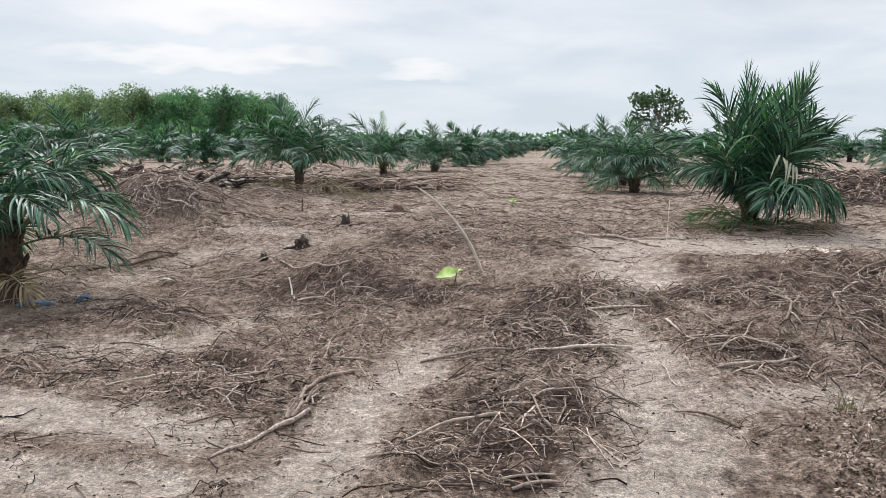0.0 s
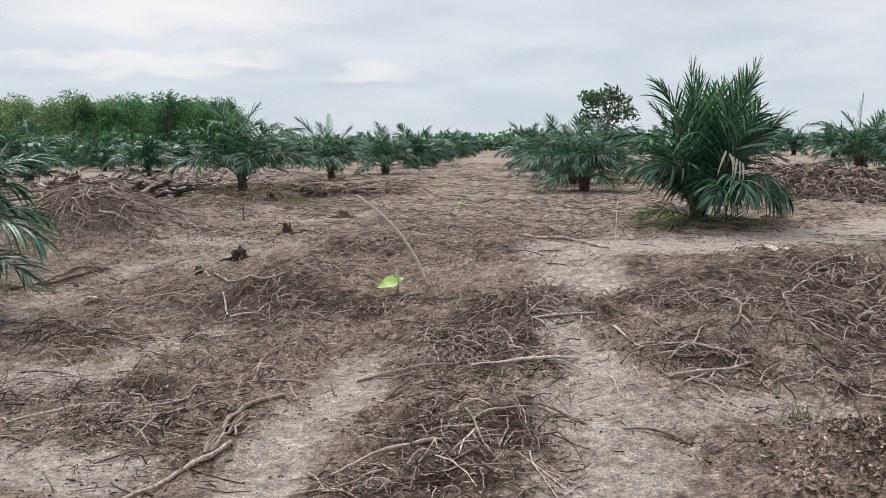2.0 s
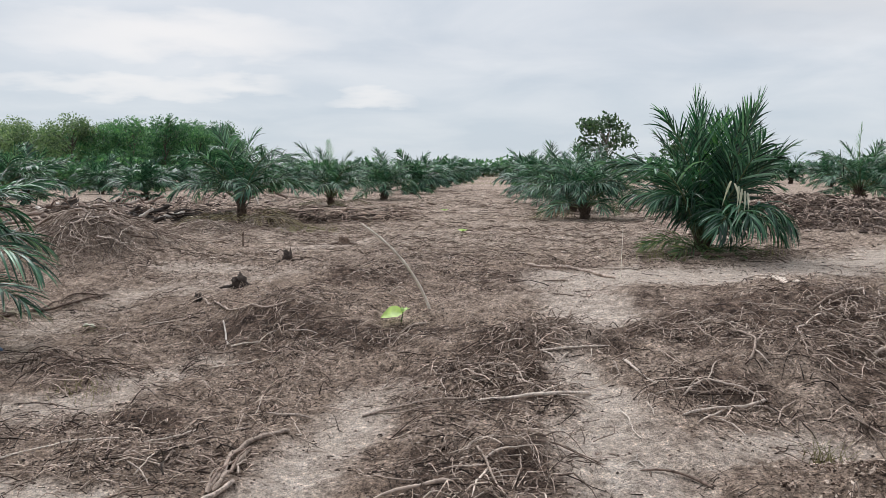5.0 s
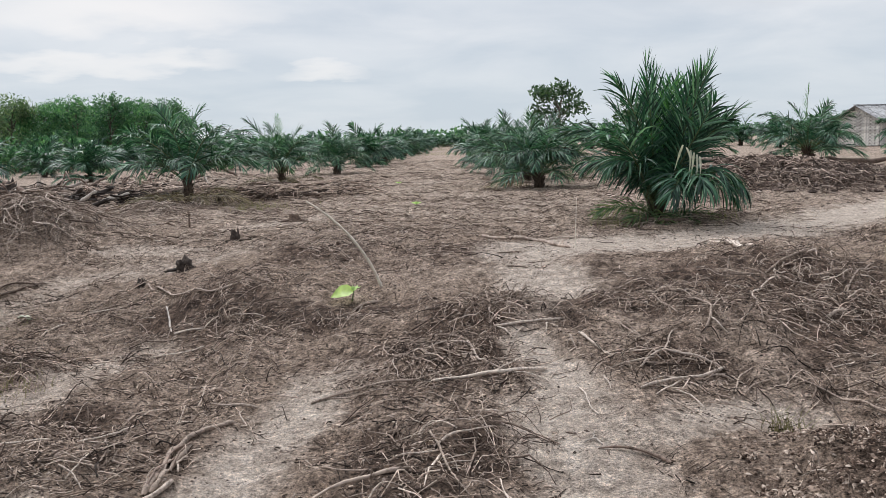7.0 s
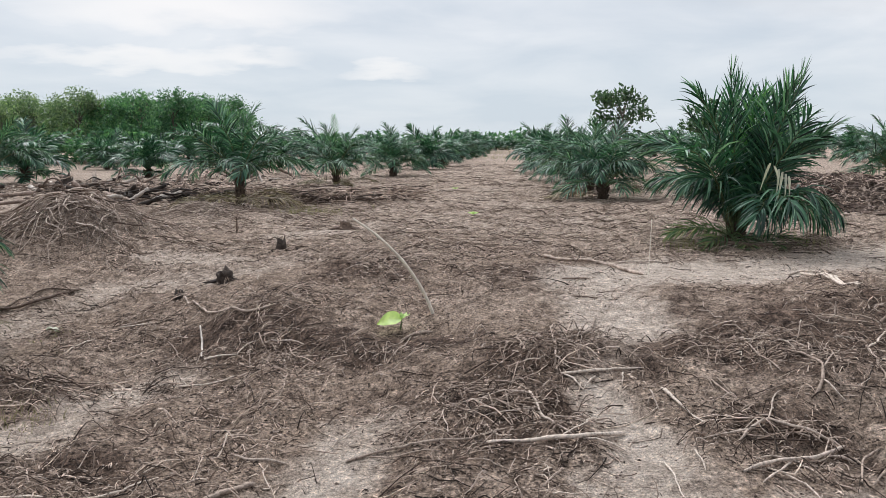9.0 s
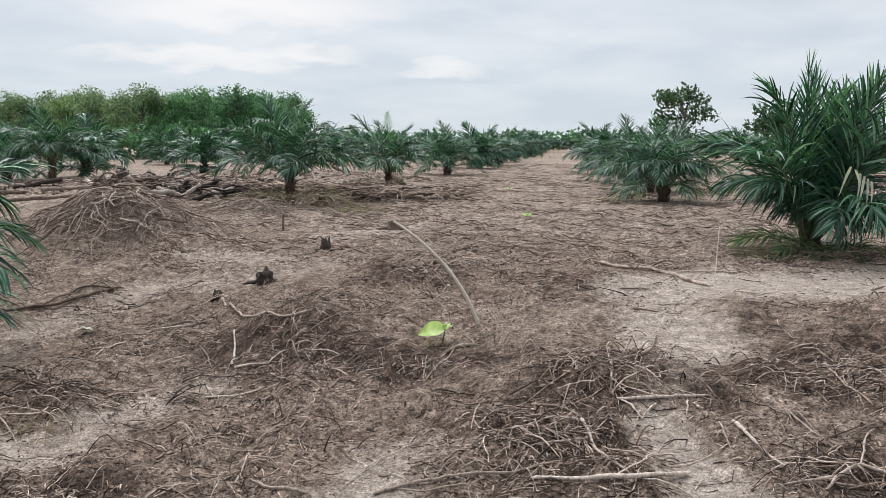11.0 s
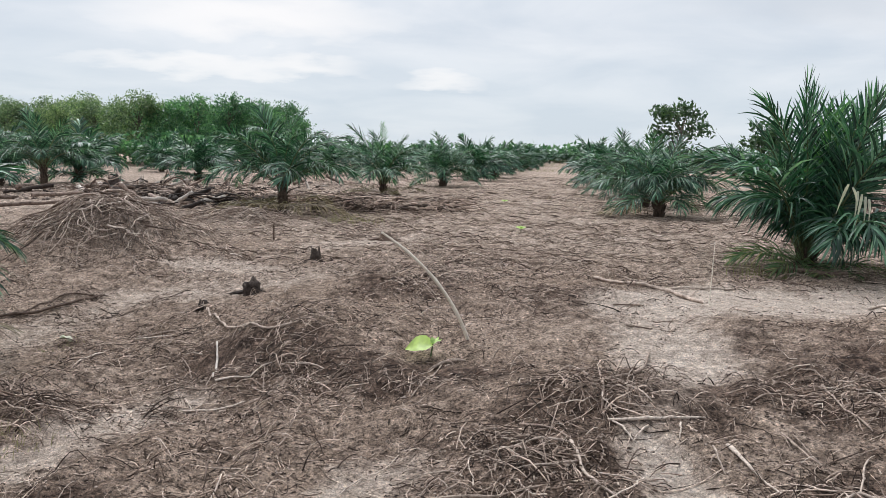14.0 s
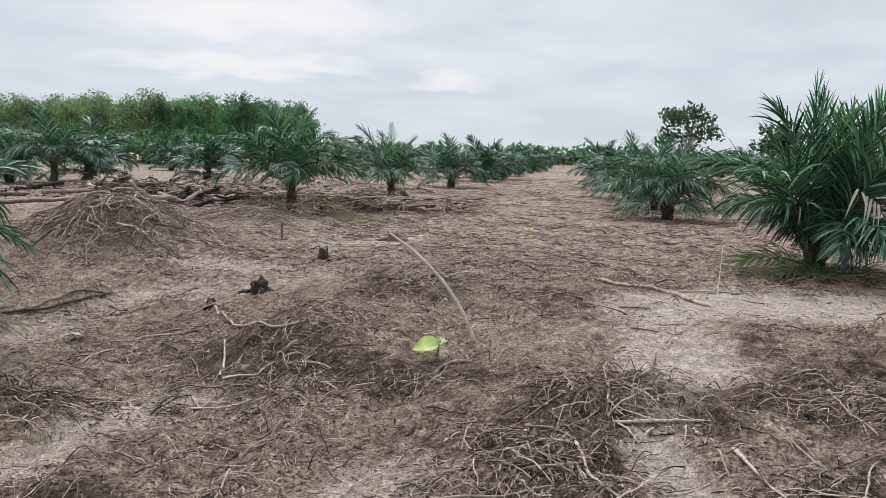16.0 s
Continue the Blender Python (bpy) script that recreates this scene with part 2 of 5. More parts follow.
M_GRASS = make_leaf("dry_grass", [(0.0, (0.24, 0.2, 0.1)), (0.6, (0.4, 0.34, 0.19)), (1.0, (0.5, 0.46, 0.26))], 0.25, 0.6)
M_YELLOWGRASS = make_leaf("yellow_green_grass", [(0.0, (0.16, 0.2, 0.06)), (0.6, (0.33, 0.33, 0.13)), (1.0, (0.45, 0.4, 0.2))], 0.25, 0.6)
M_PLANK = make_wood("grey_planks", [(0.0, (0.46, 0.44, 0.42)), (1.0, (0.68, 0.66, 0.63))], 5, island=False)
M_ROOF = make_wood("weathered_roof", [(0.0, (0.3, 0.3, 0.31)), (1.0, (0.46, 0.46, 0.47))], 3, island=False)
M_DARK = make_wood("dark_interior_wood", [(0.0, (0.035, 0.03, 0.027)), (1.0, (0.06, 0.05, 0.045))], 5, island=False)


def make_plastic():
    m, n, l, b = material("faded_blue_plastic")
    g = tex(n, l, "Noise", 30, 4, n.new("ShaderNodeTexCoord").outputs["Object"])
    l.new(ramp(n, l, g.outputs[0], [(0.35, (0.03, 0.075, 0.16)), (0.7, (0.1, 0.17, 0.26))]), b.inputs["Base Color"])
    b.inputs["Roughness"].default_value = 0.5
    return m


M_BLUE = make_plastic()

# ---------- shape helpers ----------
rng = np.random.default_rng(11)


def smooth(a, b, v):
    u = np.clip((v - a) / (b - a), 0, 1)
    return u * u * (3 - 2 * u)


def lattice(ix, iy, seed):
    h = (ix.astype(np.int64) * 374761393 + iy.astype(np.int64) * 668265263 + seed * 974634777) & 0x7FFFFFFF
    h = ((h ^ (h >> 13)) * 1274126177) & 0x7FFFFFFF
    return ((h ^ (h >> 16)) & 0xFFFF) / 65535.0


def vnoise(x, y, seed):
    ix, iy = np.floor(x), np.floor(y)
    fx, fy = x - ix, y - iy
    fx, fy = fx * fx * (3 - 2 * fx), fy * fy * (3 - 2 * fy)
    a, b = lattice(ix, iy, seed), lattice(ix + 1, iy, seed)
    c, d = lattice(ix, iy + 1, seed), lattice(ix + 1, iy + 1, seed)
    return (a + (b - a) * fx) * (1 - fy) + (c + (d - c) * fx) * fy - 0.5


def fbm(x, y, freq, octaves, seed):
    s, amp = np.zeros_like(x), 1.0
    for k in range(octaves):
        s += amp * vnoise(x * freq * 2 ** k + 17.3 * k, y * freq * 2 ** k - 9.1 * k, seed + k)
        amp *= 0.5
    return s


def np_mesh(name, verts, faces, mat, smooth_shade=True):
    """A mesh from arrays: verts (n, 3), faces (m, 3 or 4)."""
    me = bpy.data.meshes.new(name)
    k = faces.shape[1]
    me.vertices.add(len(verts))
    me.vertices.foreach_set("co", np.ascontiguousarray(verts, dtype=np.float32).ravel())
    me.loops.add(faces.size)
    me.loops.foreach_set("vertex_index", np.ascontiguousarray(faces, dtype=np.int32).ravel())
    me.polygons.add(len(faces))
    me.polygons.foreach_set("loop_start", np.arange(0, faces.size, k, dtype=np.int32))
    me.polygons.foreach_set("use_smooth", np.full(len(faces), smooth_shade))
    me.update(calc_edges=True)
    me.validate()
    me.materials.append(mat)
    return me


def tubes(paths, radii, sides):
    """Tapered tubes along many paths (n, k, 3) with radii (n, k)."""
    n, k, _ = paths.shape
    tan = np.gradient(paths, axis=1)
    tan /= np.linalg.norm(tan, axis=2, keepdims=True) + 1e-9
    ref = np.where(np.abs(tan[..., 2:3]) > 0.9, np.array([1.0, 0, 0]), np.array([0, 0, 1.0]))
    side = np.cross(tan, ref)
    side /= np.linalg.norm(side, axis=2, keepdims=True) + 1e-9
    upv = np.cross(side, tan)
    ang = np.arange(sides) * 2 * np.pi / sides
    ring = (side[:, :, None] * np.cos(ang)[None, None, :, None] + upv[:, :, None] * np.sin(ang)[None, None, :, None])
    v = paths[:, :, None] + ring * radii[:, :, None, None]
    idx = np.arange(n * k * sides).reshape(n, k, sides)
    a, b = idx[:, :-1], idx[:, 1:]
    f = np.stack([a, np.roll(a, -1, 2), np.roll(b, -1, 2), b], -1).reshape(-1, 4)
    return v.reshape(-1, 3), f


def join(*pieces):
    vs, fs, o = [], [], 0
    for v, f in pieces:
        vs.append(v)
        fs.append(f + o)
        o += len(v)
    return np.concatenate(vs), np.concatenate(fs)


def part(name, mesh, parent, label=""):
    ob = new(name, mesh)
    ob.parent = parent
    return tagged(ob, label) if label else ob


def box_mesh(name, sx, sy, sz, mat, bevel=0.01):
    """A box standing on its base centre, with bevelled edges."""
    bm = bmesh.new()
    bmesh.ops.create_cube(bm, size=1)
    bmesh.ops.transform(bm, matrix=Matrix.Translation((0, 0, sz / 2)) @ Matrix.Diagonal((sx, sy, sz, 1)), verts=bm.verts)
    bmesh.ops.bevel(bm, geom=bm.edges[:], offset=bevel, segments=1, affect="EDGES")
    me = bpy.data.meshes.new(name)
    bm.to_mesh(me)
    bm.free()
    me.materials.append(mat)
    return me


# ---------- the lie of the land ----------
# mounds: x, y, radius along x, radius along y, height
MOUNDS = ((-2.1, 8.4, 0.7, 0.6, 0.21), (2.8, 8.0, 1.3, 1.0, 0.2), (-6.3, 12.1, 1.1, 0.95, 0.6), (0.3, 7.1, 0.6, 0.35, 0.13), (0.25, 5.0, 0.45, 0.3, 0.03),
          (-3.6, 6.7, 0.5, 0.3, 0.1), (0.35, 9.7, 0.5, 0.35, 0.13), (5.6, 18.0, 2.0, 1.7, 0.52), (8.4, 17.4, 2.2, 1.6, 0.24), (-9.5, 26.0, 3.2, 2.4, 0.5),
          (-5.9, 15.7, 1.0, 0.5, 0.2), (2.0, 4.45, 0.5, 0.4, 0.2), (-11.5, 20.0, 3.0, 1.6, 0.2), (1.9, 6.6, 0.75, 0.55, 0.16), (1.0, 4.9, 0.6, 0.7, 0.09),
          (-3.0, 8.75, 0.3, 0.3, 0.1), (-2.68, 7.85, 0.35, 0.3, -0.12), (-0.85, 7.85, 0.4, 0.25, -0.08), (-3.1, 7.2, 0.4, 0.3, -0.08), (1.05, 6.1, 0.3, 0.4, 0.06))
# tracks: points of the plan, half width, paleness
TRACKS = ((((1.3, 10.0), (2.5, 10.5), (3.6, 11.0), (4.9, 12.1), (6.4, 13.6), (8.5, 15.0)), 0.62, 1.0),
          (((0.5, 9.4), (0.8, 9.5), (1.4, 10.1)), 0.42, 0.85),
          (((0.7, 9.4), (0.7, 8.4), (0.75, 7.8)), 0.36, 0.74),
          (((0.72, 7.6), (0.67, 7.2), (0.6, 6.85)), 0.17, 0.5),
          (((0.46, 6.57), (0.6, 6.2), (0.71, 5.85), (0.66, 5.5), (0.7, 5.2)), 0.17, 0.95),
          (((0.62, 5.3), (0.74, 4.9), (0.76, 4.5), (0.62, 4.1), (0.5, 3.7), (0.5, 2.0)), 0.32, 0.9),
          (((0.9, 4.95), (1.2, 5.1), (1.56, 5.3), (1.9, 5.36)), 0.2, 0.72),
          (((-0.86, 6.2), (-0.98, 5.6), (-1.05, 5.1), (-1.03, 4.6), (-1.0, 4.2), (-1.02, 3.6), (-0.9, 1.5)), 0.25, 0.78),
          (((-3.9, 5.55), (-3.1, 5.75), (-2.8, 6.1), (-2.8, 6.7), (-2.55, 7.05)), 0.32, 0.66),
          (((-5.2, 3.6), (-3.0, 4.35), (-2.4, 4.35), (-1.85, 4.2)), 0.26, 0.85),
          (((-3.4, 3.4), (-2.2, 3.5), (-1.7, 3.6)), 0.22, 0.8),
          (((-7, 5.8), (-4.95, 6.7), (-4.65, 7.3), (-4.8, 8.8), (-4.4, 10.0), (-3.6, 10.0), (-2.8, 10.6)), 0.4, 0.5),
          (((-3.4, 12.9), (-2.8, 13.9)), 0.5, 0.7),
          (((-4.7, 11.2), (-3.7, 11.05), (-2.9, 10.8)), 0.28, 0.55))


def path_distance(x, y, pts):
    best = np.full_like(x, 1e9)
    for (x0, y0), (x1, y1) in zip(pts[:-1], pts[1:]):
        dx, dy = x1 - x0, y1 - y0
        u = np.clip(((x - x0) * dx + (y - y0) * dy) / (dx * dx + dy * dy), 0, 1)
        best = np.minimum(best, np.hypot(x - x0 - u * dx, y - y0 - u * dy))
    return best


def sandiness(x, y):
    """How bare and sandy the ground is, 0 to 1."""
    rag = fbm(x, y, 1.6, 5, 31) * 0.55 + fbm(x, y, 9.0, 3, 37) * 0.4
    s = np.zeros_like(x)
    worn = np.clip(1.0 + fbm(x, y, 1.3, 3, 41) * 0.5, 0.6, 1.1)
    for pts, w, pale in TRACKS:
        d = path_distance(x, y, pts)
        broad = w > 0.6
        s = np.maximum(s, pale * (1 if broad else worn) * (1 - smooth(0.3, 1.9, d / w + rag * (0.45 if broad else 0.9))))
    far = smooth(10, 16, y) * smooth(-0.05, 0.35, fbm(x, y, 0.5, 4, 77) + 0.4 * fbm(x, y, 3.0, 3, 78)) * 0.36 * (1 - 0.5 * smooth(22, 40, y)) * smooth(-9, -6, x) * (1 - smooth(3.5, 6, x))
    return np.clip(np.maximum(s, far), 0, 1)


# where roots and twigs lie thick: x, y, radius along x, radius along y
THICK = ((-2.6, 5.5, 0.8, 0.5), (-2.05, 5.3, 0.6, 0.7), (-1.8, 6.2, 0.65, 0.4), (-1.95, 4.75, 0.5, 0.4), (-3.55, 6.6, 0.5, 0.28), (-3.7, 4.9, 0.8, 0.4),
         (-0.35, 6.4, 0.6, 0.4), (0.1, 6.2, 0.5, 0.5), (-0.2, 5.8, 0.65, 0.3), (0.1, 4.85, 0.5, 0.4), (-0.3, 4.1, 0.55, 0.5), (0.3, 6.95, 0.55, 0.35),
         (1.5, 7.1, 0.6, 0.6), (2.0, 6.7, 1.0, 0.6), (2.9, 7.0, 1.0, 0.8), (1.4, 5.9, 0.42, 0.35), (2.2, 5.75, 0.55, 0.35), (-2.2, 8.3, 0.7, 0.5),
         (-1.9, 7.5, 0.7, 0.4), (-2.3, 6.9, 0.5, 0.3), (-3.6, 8.5, 0.5, 0.4), (-4.6, 9.3, 0.5, 0.4))


def thickness_of_litter(x, y):
    d = np.zeros_like(x)
    for cx, cy, rx, ry in THICK:
        d = np.maximum(d, np.exp(-((x - cx) / rx) ** 2 - ((y - cy) / ry) ** 2))
    return d


def roughness_of_mounds(x, y):
    d = np.zeros_like(x)
    for cx, cy, rx, ry, h in MOUNDS:
        d = np.maximum(d, np.exp(-((x - cx) / rx) ** 2 - ((y - cy) / ry) ** 2))
    return d


# freshly dug dark earth: x, y, radius along x, radius along y
DUG = ((2.5, 7.4, 1.6, 1.1), (0.3, 7.0, 0.8, 0.5), (-1.0, 7.5, 0.9, 0.4), (-2.3, 7.8, 0.8, 0.6), (0.05, 4.85, 0.6, 0.42), (-0.2, 4.1, 0.6, 0.4), (2.2, 4.4, 0.5, 0.4),
       (2.9, 6.8, 1.3, 0.9), (-0.1, 6.3, 0.8, 0.5), (1.4, 6.0, 0.5, 0.3), (-3.6, 6.75, 0.5, 0.25), (-1.7, 9.9, 0.6, 0.7), (0.35, 9.6, 0.6, 0.4), (-2.4, 5.5, 0.5, 0.35),
       (6.8, 17.4, 2.4, 1.3), (1.3, 7.2, 0.6, 0.5))


def dug_earth(x, y):
    """How much of the surface is dark dug earth, 0 to 1."""
    d = np.zeros_like(x)
    for cx, cy, rx, ry in DUG:
        d = np.maximum(d, 1.1 * np.exp(-((x - cx) / rx) ** 2 - ((y - cy) / ry) ** 2))
    return smooth(0.1, 1.0, d + 0.05 + fbm(x, y, 2.6, 5, 63) * 0.7) * (1 - 0.9 * sandiness(x, y))


def land(x, y):
    """Height of the ground."""
    x, y = np.asarray(x, float), np.asarray(y, float)
    z = -0.36 + 0.36 * smooth(4.3, 8.8, y + 0.9 * np.clip(x, -4.5, 0))
    for cx, cy, rx, ry, h in MOUNDS:
        z = z + h * np.exp(-((x - cx) / rx) ** 2 - ((y - cy) / ry) ** 2)
    s = sandiness(x, y)
    near = 1 - smooth(25, 60, np.hypot(x, y))
    z = z + near * (fbm(x, y, 0.9, 3, 5) * 0.05 + (1 - 0.8 * s) * fbm(x, y, 4.5, 3, 9) * 0.08) - 0.035 * s * near
    z = z + (1 - near) * fbm(x, y, 0.05, 2, 3) * 0.25
    return z


def land1(x, y):
    return float(land(np.array([x]), np.array([y]))[0])


def spaced(lo, a, b, hi, fine, growth):
    """Coordinates that are fine between a and b and grow apart outside."""
    mid = list(np.arange(a, b, fine))
    out, step, v = [], fine, b
    while v < hi:
        out.append(v)
        step *= growth
        v += step
    left, step, v = [], fine, a - fine
    while v > lo:
        left.append(v)
        step *= growth
        v -= step
    return np.array([lo] + left[::-1] + mid + out + [hi])


gx = spaced(-2500, -5.5, 4.5, 2500, 0.033, 1.045)
gy = spaced(-1500, 3.2, 11.5, 3000, 0.033, 1.04)
GX, GY = np.meshgrid(gx, gy)
GZ = land(GX, GY)
nx, ny = len(gx), len(gy)
gi = np.arange(nx * ny).reshape(ny, nx)
gf = np.stack([gi[:-1, :-1], gi[:-1, 1:], gi[1:, 1:], gi[1:, :-1]], -1).reshape(-1, 4)
gm = np_mesh("ground", np.stack([GX, GY, GZ], -1).reshape(-1, 3), gf, M_GROUND)
for attr, values in (("sand", sandiness(GX, GY)), ("dug", dug_earth(GX, GY)), ("straw", np.clip(smooth(9, 15, GY) * 0.75 + fbm(GX, GY, 0.7, 3, 55) * 0.8, 0, 1))):
    layer = gm.attributes.new(attr, "FLOAT", "POINT")
    layer.data.foreach_set("value", values.ravel().astype(np.float32))
ground = tagged(new("ground", gm), "bare brown soil with pale sandy tracks and litter", "ground", kind="structure")

# ---------- oil palms ----------


def frond_arrays(length, rise, bend, n_leaf, leaf_len, droop, width, stations, seed, fan=1.0):
    """One palm frond from the origin along +x: (rachis, leaflets) as arrays. rise and bend in degrees."""
    r = np.random.default_rng(seed)
    s = np.linspace(0, 1, 13)
    ang = np.radians(rise - bend * s ** 1.4)
    step = length / 12
    px = np.concatenate([[0], np.cumsum(np.cos(ang[:-1]) * step)])
    pz = np.concatenate([[0], np.cumsum(np.sin(ang[:-1]) * step)])
    py = np.sin(s * 2.2 + seed) * 0.03 * length * s
    curve = np.stack([px, py, pz], -1)
    rad = length * (0.009 * (1 - s) ** 1.2 + 0.002)
    rachis = tubes(curve[None], rad[None], 5)
    u = np.linspace(0.22, 0.995, n_leaf)
    u = np.concatenate([u, np.clip(u + 0.4 / n_leaf, 0, 1)])
    sign = np.concatenate([np.ones(n_leaf), -np.ones(n_leaf)])
    u = np.clip(u + r.normal(0, 0.006, len(u)), 0.2, 1)
    base = np.stack([np.interp(u, s, curve[:, k]) for k in range(3)], -1)
    a = np.interp(u, s, ang)
    tan = np.stack([np.cos(a), np.zeros_like(a), np.sin(a)], -1)
    nor = np.stack([-np.sin(a), np.zeros_like(a), np.cos(a)], -1)
    spread = np.radians(fan * (66 - 44 * u ** 1.6) + r.normal(0, 6, len(u)))
    lift = np.radians(r.normal(24, 15, len(u)))
    d = tan * np.cos(spread)[:, None] + np.sin(spread)[:, None] * (np.stack([0 * a, sign, 0 * a], -1) * np.cos(lift)[:, None] + nor * np.sin(lift)[:, None])
    ln = leaf_len * np.interp(u, [0.2, 0.35, 0.6, 0.85, 1.0], [0.45, 0.95, 1.05, 0.8, 0.5]) * r.uniform(0.85, 1.12, len(u))
    dr = droop * r.uniform(0.5, 1.5, len(u))
    wid = width * r.uniform(0.8, 1.2, len(u))
    twist = r.normal(0, 0.45, len(u))
    st = np.linspace(0, 1, stations)
    prof = np.interp(st, [0, 0.12, 0.4, 0.75, 1], [0.35, 0.8, 1.0, 0.7, 0.04])
    # each leaflet leaves the rachis stiffly and bends over towards its tip
    way = d[:, None] - np.array([0, 0, 1.0]) * (dr[:, None] * st ** 1.4)[..., None]
    way /= np.linalg.norm(way, axis=2, keepdims=True)
    run = np.concatenate([np.zeros((len(u), 1, 3)), np.cumsum(0.5 * (way[:, 1:] + way[:, :-1]), 1)], 1) / (stations - 1)
    pts = base[:, None] + run * ln[:, None, None]
    dirs = way
    wv = np.cross(dirs, np.broadcast_to(nor[:, None], dirs.shape))
    wv /= np.linalg.norm(wv, axis=2, keepdims=True) + 1e-9
    nv = np.cross(wv, dirs)
    wv, nv = wv * np.cos(twist)[:, None, None] + nv * np.sin(twist)[:, None, None], nv * np.cos(twist)[:, None, None] - wv * np.sin(twist)[:, None, None]
    half = (wid[:, None] * prof)[..., None] * 0.5
    if stations > 4:
        rows = np.stack([pts - wv * half + nv * half * 0.45, pts, pts + wv * half + nv * half * 0.45], 2)
    else:
        rows = np.stack([pts - wv * half, pts + wv * half], 2)
    n, k, w, _ = rows.shape
    idx = np.arange(n * k * w).reshape(n, k, w)
    f = np.stack([idx[:, :-1, :-1], idx[:, :-1, 1:], idx[:, 1:, 1:], idx[:, 1:, :-1]], -1).reshape(-1, 4)
    return rachis, (rows.reshape(-1, 3), f)


# rise, bend, share of the palm's frond length, droop of the leaflets
FROND_KINDS = {"spear": (87, 8, 0.9, 0.1), "core": (87, 12, 1.04, 0.35), "inner": (78, 36, 1.02, 0.6), "middle": (64, 70, 1.0, 0.9), "hanging": (64, 108, 0.8, 2.4), "outer": (48, 96, 0.95, 1.3), "low": (20, 60, 0.8, 1.0)}
FROND_MESH = {}
for kind_name, (rise, bend, share, droop) in FROND_KINDS.items():
    for k in range(3):
        ra, le = frond_arrays(1.9 * share, rise + 4 * (k - 1), bend + 7 * (k - 1), 31, 0.3 if kind_name == "spear" else 0.6, droop, 0.014 if kind_name == "spear" else 0.028, 6, 100 + 7 * k + len(kind_name), 0.85 if kind_name == "inner" else 1.0)
        mat = {"spear": M_PALMYOUNG, "core": M_PALMYOUNG if k == 1 else M_PALM, "inner": M_PALM}.get(kind_name, M_PALM)
        FROND_MESH[kind_name, k] = (np_mesh("frond", *ra, M_RACHIS), np_mesh("foliage", *le, mat))
        if kind_name == "low":
            ra2, le2 = frond_arrays(1.5, 8 + 6 * k, 40, 34, 0.45, 1.2, 0.024, 4, 500 + k)
            FROND_MESH["dead", k] = (np_mesh("frond", *ra2, M_BRANCH), np_mesh("foliage", *le2, M_DEADFROND))
            FROND_MESH["yellow", k] = (FROND_MESH[kind_name, k][0], np_mesh("foliage", *le, M_PALMOLD))
        ra, le = frond_arrays(1.9 * share, rise + 4 * (k - 1), bend + 7 * (k - 1), 28, 0.3 if kind_name == "spear" else 0.62, droop, 0.05, 4, 300 + 7 * k + len(kind_name), 0.85 if kind_name == "inner" else 1.0)
        far_me = np_mesh("frond", *join(ra, le), M_PALM)
        FROND_MESH["far_" + kind_name, k] = far_me


def trunk_mesh(height, radius, seed):
    """Short palm trunk clad in cut frond bases."""
    r = np.random.default_rng(seed)
    k = 8
    z = np.linspace(-0.08, height, k)
    core = np.stack([r.normal(0, 0.012, k), r.normal(0, 0.012, k), z], -1)
    rad = radius * np.interp(np.linspace(0, 1, k), [0, 0.15, 0.7, 1], [1.25, 1.0, 0.95, 0.55])
    pieces = [tubes(core[None], rad[None], 10)]
    n = int(16 + height * 40)
    az, zz = np.arange(n) * 2.4, r.uniform(0.0, height, n)
    st = np.linspace(0, 1, 4)
    out = np.stack([np.cos(az), np.sin(az), np.zeros(n)], -1)
    stub = out[:, None] * (radius * 0.6 + st[None, :, None] * r.uniform(0.3, 0.9, n)[:, None, None] * radius) + np.array([0, 0, 1.0]) * (zz[:, None] + st * r.uniform(0.08, 0.2, n)[:, None])[..., None]
    pieces.append(tubes(stub, np.broadcast_to(np.array([0.26, 0.22, 0.16, 0.09]) * radius, (n, 4)), 5))
    return np_mesh("trunk", *join(*pieces), M_TRUNK)


def oil_palm(x, y, size, trunk_h, trunk_r, counts, seed, label, tilt_bias=0.0, facing=()):
    """An oil palm with each frond as a part; counts: how many of each kind of frond; facing: kind, azimuth, spread."""
    aim = {q[0]: q[1:] for q in facing}
    r = np.random.default_rng(seed)
    palm = tagged(new("oil_palm"), label, "palm", "oil palms of the plantation")
    palm.empty_display_size = 0.2
    palm.location = (x, y, land1(x, y) - 0.03)
    part("trunk", trunk_mesh(trunk_h, trunk_r, seed), palm, "dark fibrous stem of cut leaf bases")
    az = r.uniform(0, 6.28)
    for kind_name, n in counts:
        for k in range(n):
            az += 2.399 + r.normal(0, 0.15)
            if kind_name in aim:
                az = radians(aim[kind_name][0] + aim[kind_name][1] * (2 * (k + 0.5) / n - 1))
            ra, le = FROND_MESH[kind_name, int(r.integers(0, 3))]
            sc = size * r.uniform(0.86, 1.1) * {"yellow": 0.58, "spear": 1.3}.get(kind_name, 1.0)
            out = {"spear": 0.01, "core": 0.02, "inner": 0.03, "middle": 0.06, "hanging": 0.05, "outer": 0.08}.get(kind_name, 0.09)
            zb = trunk_h * {"spear": 1.0, "core": 1.0, "inner": 0.97, "middle": 0.92, "hanging": 0.95, "outer": 0.84, "dead": 0.3}.get(kind_name, 0.7)
            m = Matrix.Translation((math.cos(az) * out, math.sin(az) * out, zb)) @ Matrix.Rotation(az, 4, "Z") @ Matrix.Rotation(radians(r.normal(tilt_bias, 4)), 4, "Y") @ Matrix.Rotation(radians(r.normal(0, 14)), 4, "X") @ Matrix.Scale(sc, 4)
            fr = part("frond", ra, palm)
            fr.matrix_basis = m
            tagged(part("foliage", le, fr), kind="stuff")
    return palm


